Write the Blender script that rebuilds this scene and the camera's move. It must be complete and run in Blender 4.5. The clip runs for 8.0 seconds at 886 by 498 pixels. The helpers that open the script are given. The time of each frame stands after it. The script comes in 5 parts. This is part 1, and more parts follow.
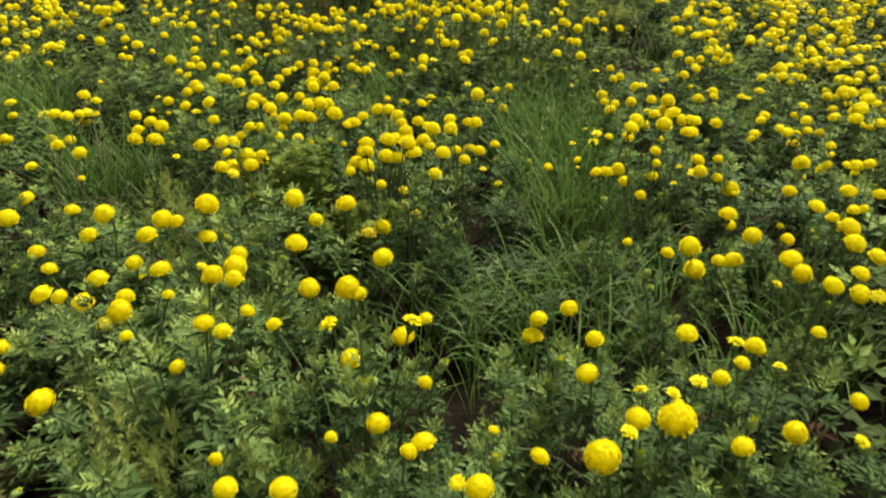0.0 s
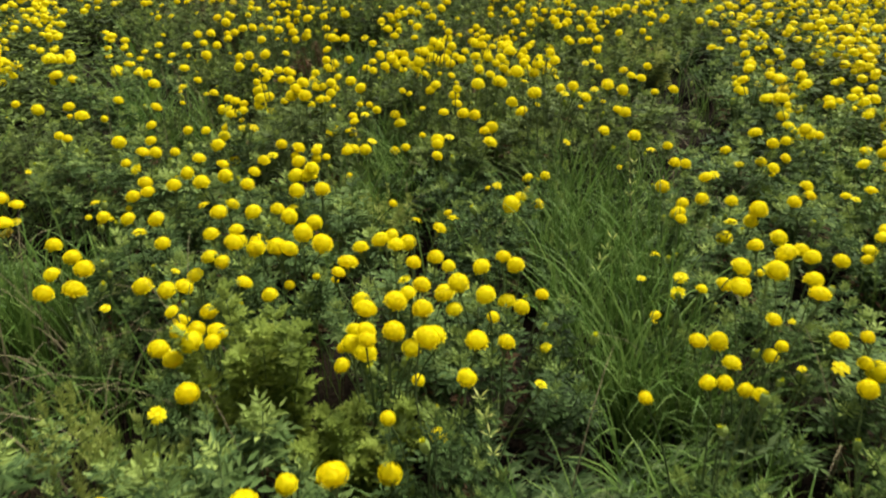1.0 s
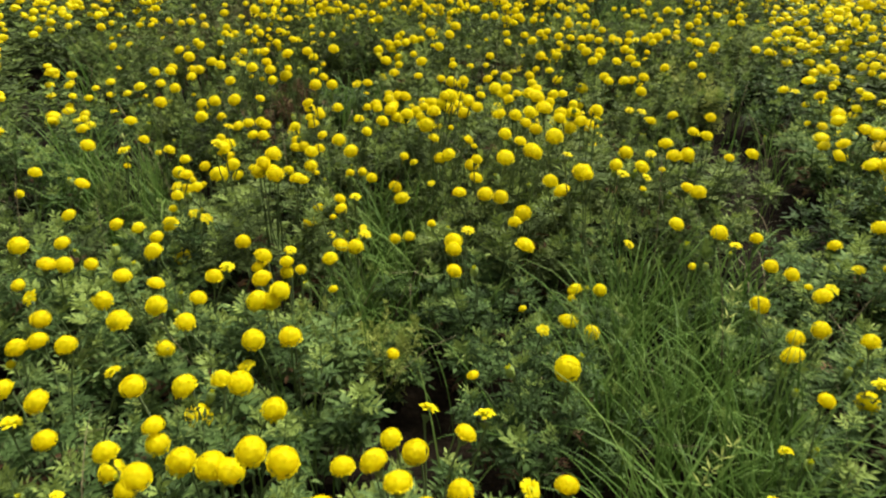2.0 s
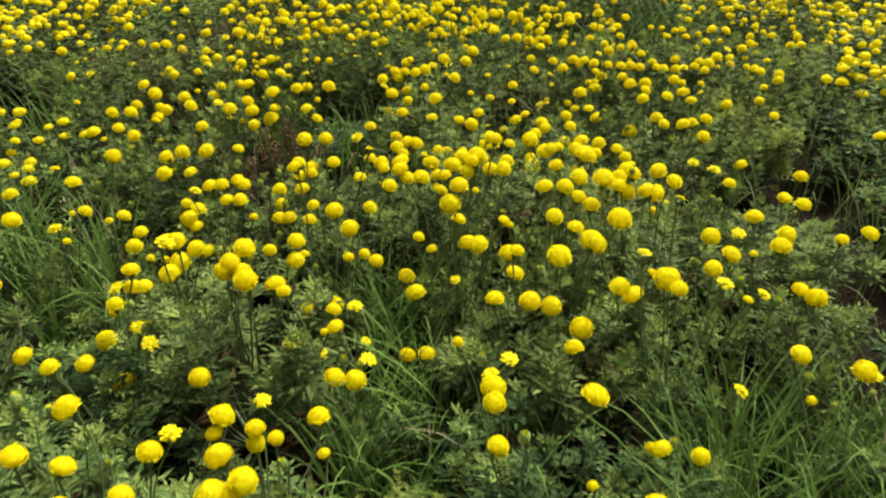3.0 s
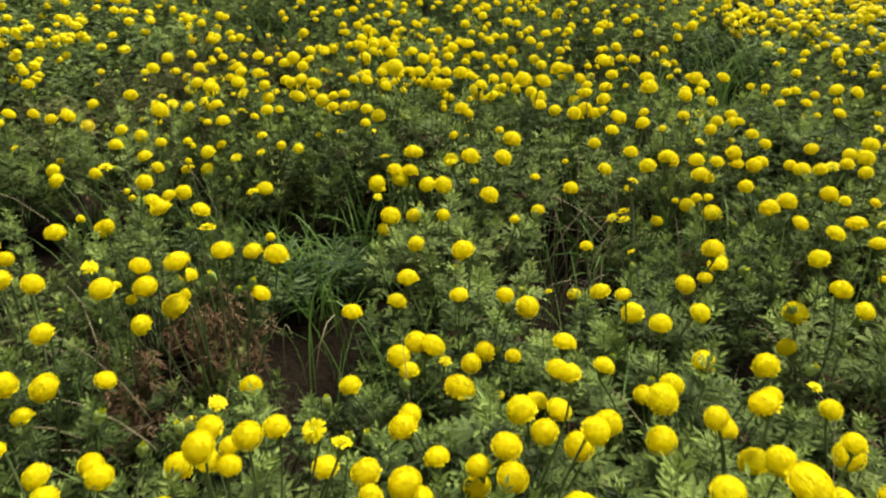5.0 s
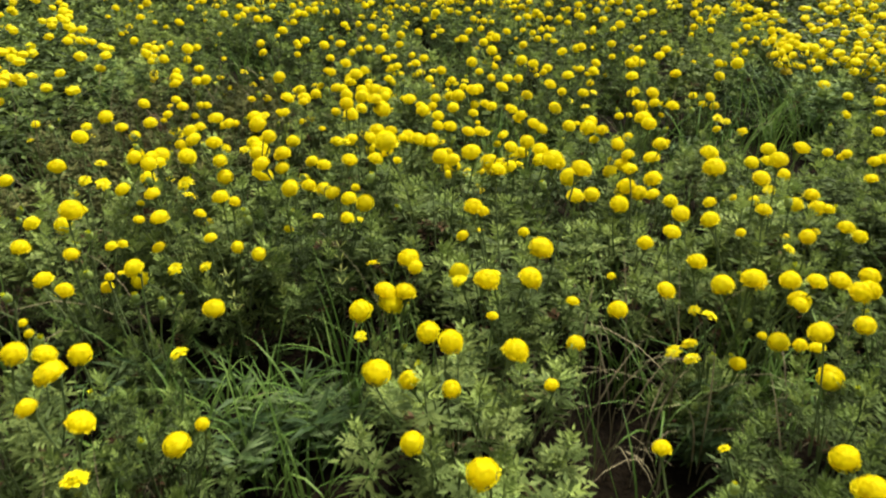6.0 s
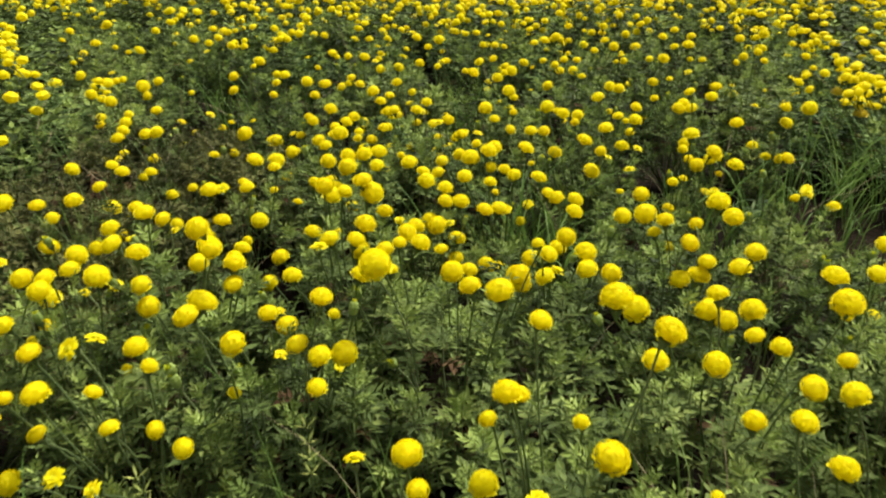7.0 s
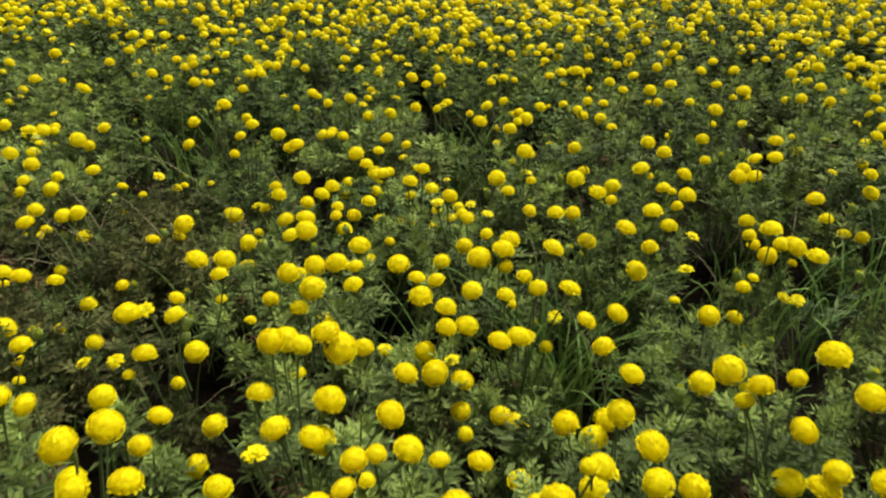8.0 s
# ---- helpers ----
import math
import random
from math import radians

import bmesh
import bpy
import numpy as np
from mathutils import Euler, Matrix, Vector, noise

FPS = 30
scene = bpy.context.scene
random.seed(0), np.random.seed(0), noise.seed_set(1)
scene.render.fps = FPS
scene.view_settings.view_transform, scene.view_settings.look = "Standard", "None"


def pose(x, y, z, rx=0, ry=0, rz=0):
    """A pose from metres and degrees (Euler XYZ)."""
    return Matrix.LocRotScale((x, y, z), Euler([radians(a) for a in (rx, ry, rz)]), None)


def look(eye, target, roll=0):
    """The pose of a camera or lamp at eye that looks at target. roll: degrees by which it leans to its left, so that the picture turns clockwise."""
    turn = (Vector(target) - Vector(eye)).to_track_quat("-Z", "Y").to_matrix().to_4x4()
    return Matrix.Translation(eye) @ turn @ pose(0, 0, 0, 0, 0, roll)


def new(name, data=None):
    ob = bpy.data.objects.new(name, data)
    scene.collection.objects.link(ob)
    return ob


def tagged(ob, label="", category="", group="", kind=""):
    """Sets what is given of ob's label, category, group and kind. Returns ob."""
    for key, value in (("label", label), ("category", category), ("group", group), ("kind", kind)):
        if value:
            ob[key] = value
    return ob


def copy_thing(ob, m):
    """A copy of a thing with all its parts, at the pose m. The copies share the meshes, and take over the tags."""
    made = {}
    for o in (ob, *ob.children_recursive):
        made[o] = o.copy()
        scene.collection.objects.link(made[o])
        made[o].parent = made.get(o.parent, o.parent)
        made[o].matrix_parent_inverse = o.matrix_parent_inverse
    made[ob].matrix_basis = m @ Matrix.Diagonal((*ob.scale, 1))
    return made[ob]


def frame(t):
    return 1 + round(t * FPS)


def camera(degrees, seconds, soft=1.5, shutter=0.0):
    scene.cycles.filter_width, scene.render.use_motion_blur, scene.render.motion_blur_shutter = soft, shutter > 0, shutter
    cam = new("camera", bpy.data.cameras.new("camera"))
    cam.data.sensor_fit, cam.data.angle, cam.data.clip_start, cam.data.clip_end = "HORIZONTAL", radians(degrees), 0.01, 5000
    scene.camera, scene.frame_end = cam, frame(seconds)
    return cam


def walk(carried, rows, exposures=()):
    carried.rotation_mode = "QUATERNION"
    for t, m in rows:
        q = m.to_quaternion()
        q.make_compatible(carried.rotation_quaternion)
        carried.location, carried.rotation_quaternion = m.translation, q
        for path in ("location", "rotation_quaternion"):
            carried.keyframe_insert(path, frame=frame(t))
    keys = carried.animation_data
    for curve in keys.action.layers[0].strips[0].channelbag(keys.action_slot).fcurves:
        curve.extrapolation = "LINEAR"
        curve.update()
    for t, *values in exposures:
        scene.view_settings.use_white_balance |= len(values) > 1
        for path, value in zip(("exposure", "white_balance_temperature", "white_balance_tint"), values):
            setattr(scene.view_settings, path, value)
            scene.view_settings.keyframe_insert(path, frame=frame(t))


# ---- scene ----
cam = camera(61.5, 8.0, soft=2.12, shutter=0.2)
PATH = [
    (0, (-0.0000, -0.0000, 1.5930), (-0.0005, 1.7544, 0.6327), -0.03),
    (0.5, (-0.0392, 0.4530, 1.6254), (-0.0406, 2.2075, 0.6653), -0.05),
    (1, (-0.0848, 1.0167, 1.6915), (-0.0845, 2.7706, 0.7305), -0.00),
    (1.5, (-0.1055, 1.4938, 1.6969), (-0.1043, 3.2474, 0.7350), -0.01),
    (1.7, (-0.1257, 1.7108, 1.6907), (-0.1210, 3.4632, 0.7268), 0.05),
    (2.8, (-0.1939, 2.6193, 1.6344), (-0.1961, 4.3744, 0.6756), -0.14),
    (3, (-0.2217, 2.7770, 1.6305), (-0.2221, 4.5326, 0.6724), -0.10),
    (3.5, (-0.2558, 3.1481, 1.6382), (-0.2564, 4.9033, 0.6793), -0.05),
    (4, (-0.2957, 3.5746, 1.6196), (-0.2959, 5.3302, 0.6616), 0.01),
    (4.5, (-0.3102, 3.9487, 1.5864), (-0.3113, 5.7041, 0.6280), 0.06),
    (4.7, (-0.3070, 4.0980, 1.5790), (-0.3090, 5.8523, 0.6186), 0.02),
    (5.8, (-0.3272, 4.9778, 1.5802), (-0.3265, 6.7345, 0.6242), 0.04),
    (6, (-0.3290, 5.1351, 1.5987), (-0.3286, 6.8919, 0.6429), 0.03),
    (6.5, (-0.3390, 5.5270, 1.6351), (-0.3392, 7.2833, 0.6783), -0.01),
    (7, (-0.3604, 5.9614, 1.5831), (-0.3598, 7.7185, 0.6279), 0.02),
    (7.5, (-0.3593, 6.3101, 1.5824), (-0.3577, 8.0664, 0.6255), 0.07),
    (8, (-0.3588, 6.7215, 1.5855), (-0.3599, 8.4793, 0.6315), 0.10),
]
EXPOSURES = [(0, 1.20), (0.5, 1.13), (1.5, 1.13), (3, 1.27), (3.5, 1.16), (4.5, 1.16), (6, 1.33), (6.5, 1.28), (7.5, 1.22), (8, 1.02)]
walk(cam, [(t, look(eye, target, roll)) for t, eye, target, roll in PATH], EXPOSURES)
FIELD = 1.35

# ---- light: a bright, thinly overcast afternoon ----
SUN_UP, SUN_FROM = radians(58), radians(35)
world = bpy.data.worlds.new("overcast_sky")
scene.world = world
world.use_nodes = True
wn, wl = world.node_tree.nodes, world.node_tree.links
sky = wn.new("ShaderNodeTexSky")
sky.sky_type, sky.sun_disc, sky.sun_elevation, sky.sun_rotation = "NISHITA", False, SUN_UP, SUN_FROM
sky.air_density, sky.dust_density, sky.ozone_density = 1.0, 4.0, 0.6
veil = wn.new("ShaderNodeHueSaturation")  # thin cloud takes most of the blue out of the sky
veil.inputs["Saturation"].default_value = 0.1
wl.new(sky.outputs["Color"], veil.inputs["Color"])
wl.new(veil.outputs["Color"], wn["Background"].inputs["Color"])
wn["Background"].inputs["Strength"].default_value = 0.064
sun_data = bpy.data.lights.new("sun", "SUN")
sun_data.energy, sun_data.angle, sun_data.color = 3.65, radians(24), (1.0, 0.95, 0.86)
sun = new("sun", sun_data)
sun.matrix_world = look((4 * math.sin(SUN_FROM) * math.cos(SUN_UP), 4 * math.cos(SUN_FROM) * math.cos(SUN_UP), 4 * math.sin(SUN_UP)), (0, 0, 0))


# ---- materials ----
def material(name):
    m = bpy.data.materials.new(name)
    m.use_nodes = True
    return m, m.node_tree.nodes, m.node_tree.links, m.node_tree.nodes["Principled BSDF"]


def ramp(nodes, stops):
    r = nodes.new("ShaderNodeValToRGB")
    while len(r.color_ramp.elements) < len(stops):
        r.color_ramp.elements.new(0.5)
    for e, (p, c) in zip(r.color_ramp.elements, stops):
        e.position, e.color = p, (*c, 1)
    return r


def leafy(name, dark, mid, light, thin, rough=0.55, scale=28.0, plant_shift=0.5):
    """A thin plant tissue: colour varies from piece to piece, from plant to plant and in fine blotches, and some light passes through."""
    m, nodes, links, bsdf = material(name)
    geo, info = nodes.new("ShaderNodeNewGeometry"), nodes.new("ShaderNodeObjectInfo")
    tex = nodes.new("ShaderNodeTexNoise")
    tex.inputs["Scale"].default_value, tex.inputs["Detail"].default_value = scale, 4
    coord = nodes.new("ShaderNodeTexCoord")
    links.new(coord.outputs["Object"], tex.inputs["Vector"])
    a = nodes.new("ShaderNodeMath"); a.operation = "MULTIPLY_ADD"
    links.new(tex.outputs["Fac"], a.inputs[0]); a.inputs[1].default_value = 0.5
    b = nodes.new("ShaderNodeMath"); b.operation = "MULTIPLY_ADD"
    links.new(geo.outputs["Random Per Island"], b.inputs[0]); b.inputs[1].default_value = 0.5
    c = nodes.new("ShaderNodeMath"); c.operation = "MULTIPLY_ADD"
    links.new(info.outputs["Random"], c.inputs[0]); c.inputs[1].default_value, c.inputs[2].default_value = plant_shift, -0.05 - plant_shift / 2
    links.new(c.outputs[0], b.inputs[2]); links.new(b.outputs[0], a.inputs[2])
    col = ramp(nodes, [(0.0, dark), (0.5, mid), (1.0, light)])
    links.new(a.outputs[0], col.inputs["Fac"])
    links.new(col.outputs["Color"], bsdf.inputs["Base Color"])
    bsdf.inputs["Roughness"].default_value = rough
    bsdf.inputs["Specular IOR Level"].default_value = 0.08
    if thin:
        tr, mix = nodes.new("ShaderNodeBsdfTranslucent"), nodes.new("ShaderNodeMixShader")
        links.new(col.outputs["Color"], tr.inputs["Color"])
        mix.inputs["Fac"].default_value = thin
        links.new(bsdf.outputs[0], mix.inputs[1]); links.new(tr.outputs[0], mix.inputs[2])
        links.new(mix.outputs[0], nodes["Material Output"].inputs["Surface"])
    bump = nodes.new("ShaderNodeBump")
    fine = nodes.new("ShaderNodeTexNoise")
    fine.inputs["Scale"].default_value = scale * 8
    links.new(coord.outputs["Object"], fine.inputs["Vector"])
    links.new(fine.outputs["Fac"], bump.inputs["Height"])
    bump.inputs["Strength"].default_value, bump.inputs["Distance"].default_value = 0.25, 0.002
    links.new(bump.outputs[0], bsdf.inputs["Normal"])
    return m


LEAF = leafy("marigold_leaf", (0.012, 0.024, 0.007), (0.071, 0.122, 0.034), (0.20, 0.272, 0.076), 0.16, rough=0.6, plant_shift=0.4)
# close to LEAF but redder: plants further on, and tips of ageing ones
WARM_LEAF = leafy("warm_leaf", (0.014, 0.023, 0.007), (0.082, 0.118, 0.031), (0.215, 0.265, 0.072), 0.16, rough=0.6, plant_shift=0.4)
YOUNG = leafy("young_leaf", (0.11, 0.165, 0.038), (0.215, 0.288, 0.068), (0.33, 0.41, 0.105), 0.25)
PALE = leafy("pale_leaf", (0.18, 0.23, 0.05), (0.32, 0.37, 0.09), (0.46, 0.48, 0.15), 0.3)
OLIVE = leafy("olive_leaf", (0.10, 0.145, 0.022), (0.20, 0.265, 0.043), (0.32, 0.38, 0.068), 0.35)
HERB = leafy("weed_leaf", (0.022, 0.044, 0.014), (0.060, 0.098, 0.032), (0.15, 0.20, 0.08), 0.15)
STEM = leafy("green_stem", (0.05, 0.08, 0.03), (0.10, 0.14, 0.05), (0.17, 0.2, 0.09), 0.0, scale=14)
GRASS = leafy("grass_blade", (0.032, 0.072, 0.012), (0.088, 0.160, 0.030), (0.20, 0.285, 0.068), 0.3, rough=0.5, scale=9)
DULL = leafy("ageing_leaf", (0.026, 0.030, 0.010), (0.075, 0.080, 0.025), (0.17, 0.17, 0.055), 0.1, rough=0.75)
STRAW = leafy("dry_straw", (0.10, 0.085, 0.045), (0.20, 0.17, 0.095), (0.36, 0.31, 0.19), 0.1, rough=0.8)
DRY = leafy("dry_leaf", (0.045, 0.025, 0.012), (0.10, 0.06, 0.03), (0.2, 0.13, 0.07), 0.1, rough=0.85)
PETAL = leafy("yellow_petal", (0.77, 0.655, 0.004), (0.80, 0.712, 0.005), (0.825, 0.752, 0.008), 0.4, rough=0.6, scale=3.0, plant_shift=0.4)
FADED = leafy("faded_petal", (0.42, 0.30, 0.03), (0.62, 0.50, 0.03), (0.80, 0.70, 0.03), 0.2, rough=0.75, scale=4.0)
GREENISH = leafy("opening_petal", (0.35, 0.42, 0.02), (0.6, 0.62, 0.02), (0.8, 0.74, 0.02), 0.2, scale=4.0)


def soil_material():
    m, nodes, links, bsdf = material("dark_soil")
    coord = nodes.new("ShaderNodeTexCoord")
    big, small = nodes.new("ShaderNodeTexNoise"), nodes.new("ShaderNodeTexNoise")
    big.inputs["Scale"].default_value, small.inputs["Scale"].default_value = 2.2, 60
    big.inputs["Detail"].default_value = small.inputs["Detail"].default_value = 6
    for n in (big, small):
        links.new(coord.outputs["Object"], n.inputs["Vector"])
    mix = nodes.new("ShaderNodeMath"); mix.operation = "MULTIPLY_ADD"
    links.new(small.outputs["Fac"], mix.inputs[0]); mix.inputs[1].default_value = 0.5
    half = nodes.new("ShaderNodeMath"); half.operation = "MULTIPLY"
    links.new(big.outputs["Fac"], half.inputs[0]); half.inputs[1].default_value = 0.5
    links.new(half.outputs[0], mix.inputs[2])
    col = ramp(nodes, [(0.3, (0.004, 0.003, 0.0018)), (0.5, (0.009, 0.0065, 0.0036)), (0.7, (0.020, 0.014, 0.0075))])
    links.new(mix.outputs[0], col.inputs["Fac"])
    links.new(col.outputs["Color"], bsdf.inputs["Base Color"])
    bsdf.inputs["Roughness"].default_value = 0.95
    bsdf.inputs["Specular IOR Level"].default_value = 0.05
    bump = nodes.new("ShaderNodeBump")
    links.new(small.outputs["Fac"], bump.inputs["Height"])
    bump.inputs["Distance"].default_value = 0.02
    links.new(bump.outputs[0], bsdf.inputs["Normal"])
    return m


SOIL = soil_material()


# ---- ground: one sheet, fine near the walk and coarse to the horizon ----
def ground():
    far = [-900, -300, -100, -40, -18]
    xs = np.array(far + [-9] + list(np.arange(-4, 4.01, 0.08)) + [9] + [-v for v in reversed(far)])
    ys = np.array(far + [-6] + list(np.arange(-2, 12.01, 0.08)) + [16, 24, 45, 120, 350, 950])
    verts = []
    for y in ys:
        for x in xs:
            near = 1.0 if abs(x) < 6 and -3 < y < 14 else 0.0
            z = near * (0.05 * noise.noise((x * 1.3, y * 1.3, 2.0)) + 0.025 * noise.noise((x * 5, y * 5, 7.0)) + 0.012 * noise.noise((x * 14, y * 14, 1.0)))
            verts.append((x, y, z))
    w = len(xs)
    faces = [(j * w + i, j * w + i + 1, (j + 1) * w + i + 1, (j + 1) * w + i) for j in range(len(ys) - 1) for i in range(w - 1)]
    me = bpy.data.meshes.new("ground")
    me.from_pydata(verts, [], faces)
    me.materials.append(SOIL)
    me.polygons.foreach_set("use_smooth", [True] * len(faces))
    return tagged(new("ground", me), "dark brown crumbly field soil under the plants", "soil", kind="structure")


ground()


# ---- mesh kit ----
class Kit:
    """Collects vertices and faces of one mesh."""

    def __init__(self):
        self.v, self.f, self.m = [], [], []

    def add(self, verts, faces, mat=0):
        n = len(self.v)
        self.v += [tuple(p) for p in verts]
        self.f += [tuple(n + i for i in face) for face in faces]
        self.m += [mat] * len(faces)

    def join(self, other, matrix):
        n = len(self.v)
        self.v += [tuple(matrix @ Vector(p)) for p in other.v]
        self.f += [tuple(n + i for i in face) for face in other.f]
        self.m += other.m

    def mesh(self, name, mats, smooth=False):
        me = bpy.data.meshes.new(name)
        me.from_pydata(self.v, [], self.f)
        for mat in mats:
            me.materials.append(mat)
        me.polygons.foreach_set("material_index", self.m)
        me.polygons.foreach_set("use_smooth", [smooth] * len(self.f))
        return me


def part(name, me, parent, m=None, label=""):
    ob = new(name, me)
    ob.parent = parent
    if m is not None:
        ob.matrix_basis = m
    return tagged(ob, label)


def tube(kit, pts, radii, sides=5, mat=0):
    """A round stalk along pts."""
    ring = []
    for i, p in enumerate(pts):
        d = (pts[min(i + 1, len(pts) - 1)] - pts[max(i - 1, 0)]).normalized()
        s = d.orthogonal().normalized()
        u = d.cross(s)
        ring += [p + radii[i] * (math.cos(a) * s + math.sin(a) * u) for a in [2 * math.pi * k / sides for k in range(sides)]]
    faces = [(i * sides + k, i * sides + (k + 1) % sides, (i + 1) * sides + (k + 1) % sides, (i + 1) * sides + k) for i in range(len(pts) - 1) for k in range(sides)]
    kit.add(ring, faces, mat)


def curve(a, b, c, n):
    return [(1 - t) ** 2 * a + 2 * t * (1 - t) * b + t * t * c for t in [k / n for k in range(n + 1)]]


# ---- leaves ----
def pinnate_leaf(kit, rnd, base, way, up, length, mat, pairs=3, droop=0.35, wide=0.2):
    """A divided leaf: a midrib that arches over and pointed, slightly folded leaflets on both sides, all one piece."""
    way = way.normalized()
    side = way.cross(up)
    if side.length < 1e-3:
        side = way.orthogonal()
    side.normalize()
    up = side.cross(way)
    verts, faces = [], []
    w = length * 0.018
    for k in range(pairs + 2):
        t = k / (pairs + 1)
        verts.append(base + length * 0.72 * (way * (t - 0.12 * droop * t * t) - up * droop * t * t * 0.6 + up * 0.10 * math.sin(2.5 * t)) + side * (w if k % 2 else -w))
    faces += [(k, k + 1, k + 2) for k in range(pairs)]

    def leaflet(root, out, normal, size):
        n = len(verts)
        cross = out.cross(normal).normalized()
        ww = size * wide * rnd.uniform(0.8, 1.2)
        p = verts[root] + out * size * 0.38 + normal * ww * rnd.uniform(0.0, 0.5)
        verts.extend([p + cross * ww, verts[root] + out * size - normal * size * rnd.uniform(-0.1, 0.3), p - cross * ww])
        faces.append((root, n, n + 1, n + 2))

    share = 0.48 if pairs < 3 else 0.38 if pairs < 4 else 0.3
    for k in range(1, pairs + 1):
        t = k / (pairs + 1)
        size = length * (share + 0.10 * math.sin(math.pi * t)) * rnd.uniform(0.8, 1.15)
        for s in (-1, 1):
            out = (way * rnd.uniform(0.45, 0.95) + side * s + up * rnd.uniform(-0.1, 0.3)).normalized()
            leaflet(k, out, (up - out * up.dot(out)).normalized(), size)
    end = (way * 1.0 - up * droop * 0.8).normalized()
    leaflet(pairs + 1, end, (up - end * up.dot(end)).normalized(), length * (share + 0.02))
    kit.add(verts, faces, mat)


def foliage(seed, pairs=3, shoots=25, radius=0.23, height=0.38, leaf=0.0525, nodes=2, tuft=13, mats=(0, 1), dry=0.0, wide=0.175):
    """Leaf kit and stem kit of one bushy plant, standing at the origin: branches that end in star-like leafy tufts of uneven height, with dark gaps between."""
    rnd = random.Random(seed)
    leaves, stems = Kit(), Kit()
    up = Vector((0, 0, 1))
    for b in range(shoots):
        az = b * 2.39996 + rnd.uniform(-0.5, 0.5)
        reach = radius * math.sqrt((b + 0.5) / shoots) * rnd.uniform(0.7, 1.15)
        top = height * (1.0 - 0.34 * (reach / radius) ** 2) * rnd.uniform(0.58, 1.1)
        out = Vector((math.cos(az), math.sin(az), 0))
        a, m, c = out * 0.01, out * reach * 0.95 + up * top * 0.35, out * reach + up * top
        tube(stems, curve(a, m, c, 3), [0.0042 * (1 - 0.25 * k) for k in range(4)], 3)
        whole = curve(a, m, c, 30)
        bright, turn, vigour = rnd.random(), rnd.uniform(0, 6.28), rnd.uniform(0.75, 1.25)
        for k in range(nodes):
            t = k / nodes
            i = round(30 * (0.46 + 0.5 * t))
            d = (whole[i] - whole[i - 2]).normalized()
            turn += 1.35
            for s in (0, math.pi):
                o = Matrix.Rotation(turn + s + rnd.uniform(-0.4, 0.4), 3, d) @ d.orthogonal().normalized()
                way = (o + d * rnd.uniform(0.1, 0.7) + out * 0.2 + up * 0.25 * t).normalized()
                limp = dry and k < 2 and rnd.random() < dry
                pinnate_leaf(leaves, rnd, whole[i], way, up if abs(way.z) < 0.9 else out, leaf * vigour * rnd.uniform(0.85, 1.25) * (1.12 - 0.2 * t), 2 if limp else mats[0], pairs, 1.0 if limp else rnd.uniform(0.15, 0.75), wide)
        d = (whole[30] - whole[26]).normalized()
        for s in range(tuft):
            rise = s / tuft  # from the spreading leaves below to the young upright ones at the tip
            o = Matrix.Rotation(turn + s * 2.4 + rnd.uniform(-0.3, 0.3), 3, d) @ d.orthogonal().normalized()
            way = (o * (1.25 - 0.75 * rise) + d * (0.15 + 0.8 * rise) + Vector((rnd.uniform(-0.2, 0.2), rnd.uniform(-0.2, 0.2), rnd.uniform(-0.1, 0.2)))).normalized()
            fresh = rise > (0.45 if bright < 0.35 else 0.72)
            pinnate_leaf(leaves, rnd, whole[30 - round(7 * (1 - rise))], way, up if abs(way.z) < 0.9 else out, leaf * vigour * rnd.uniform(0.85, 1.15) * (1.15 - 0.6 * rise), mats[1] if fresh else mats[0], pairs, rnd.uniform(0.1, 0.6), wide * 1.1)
    return leaves, stems


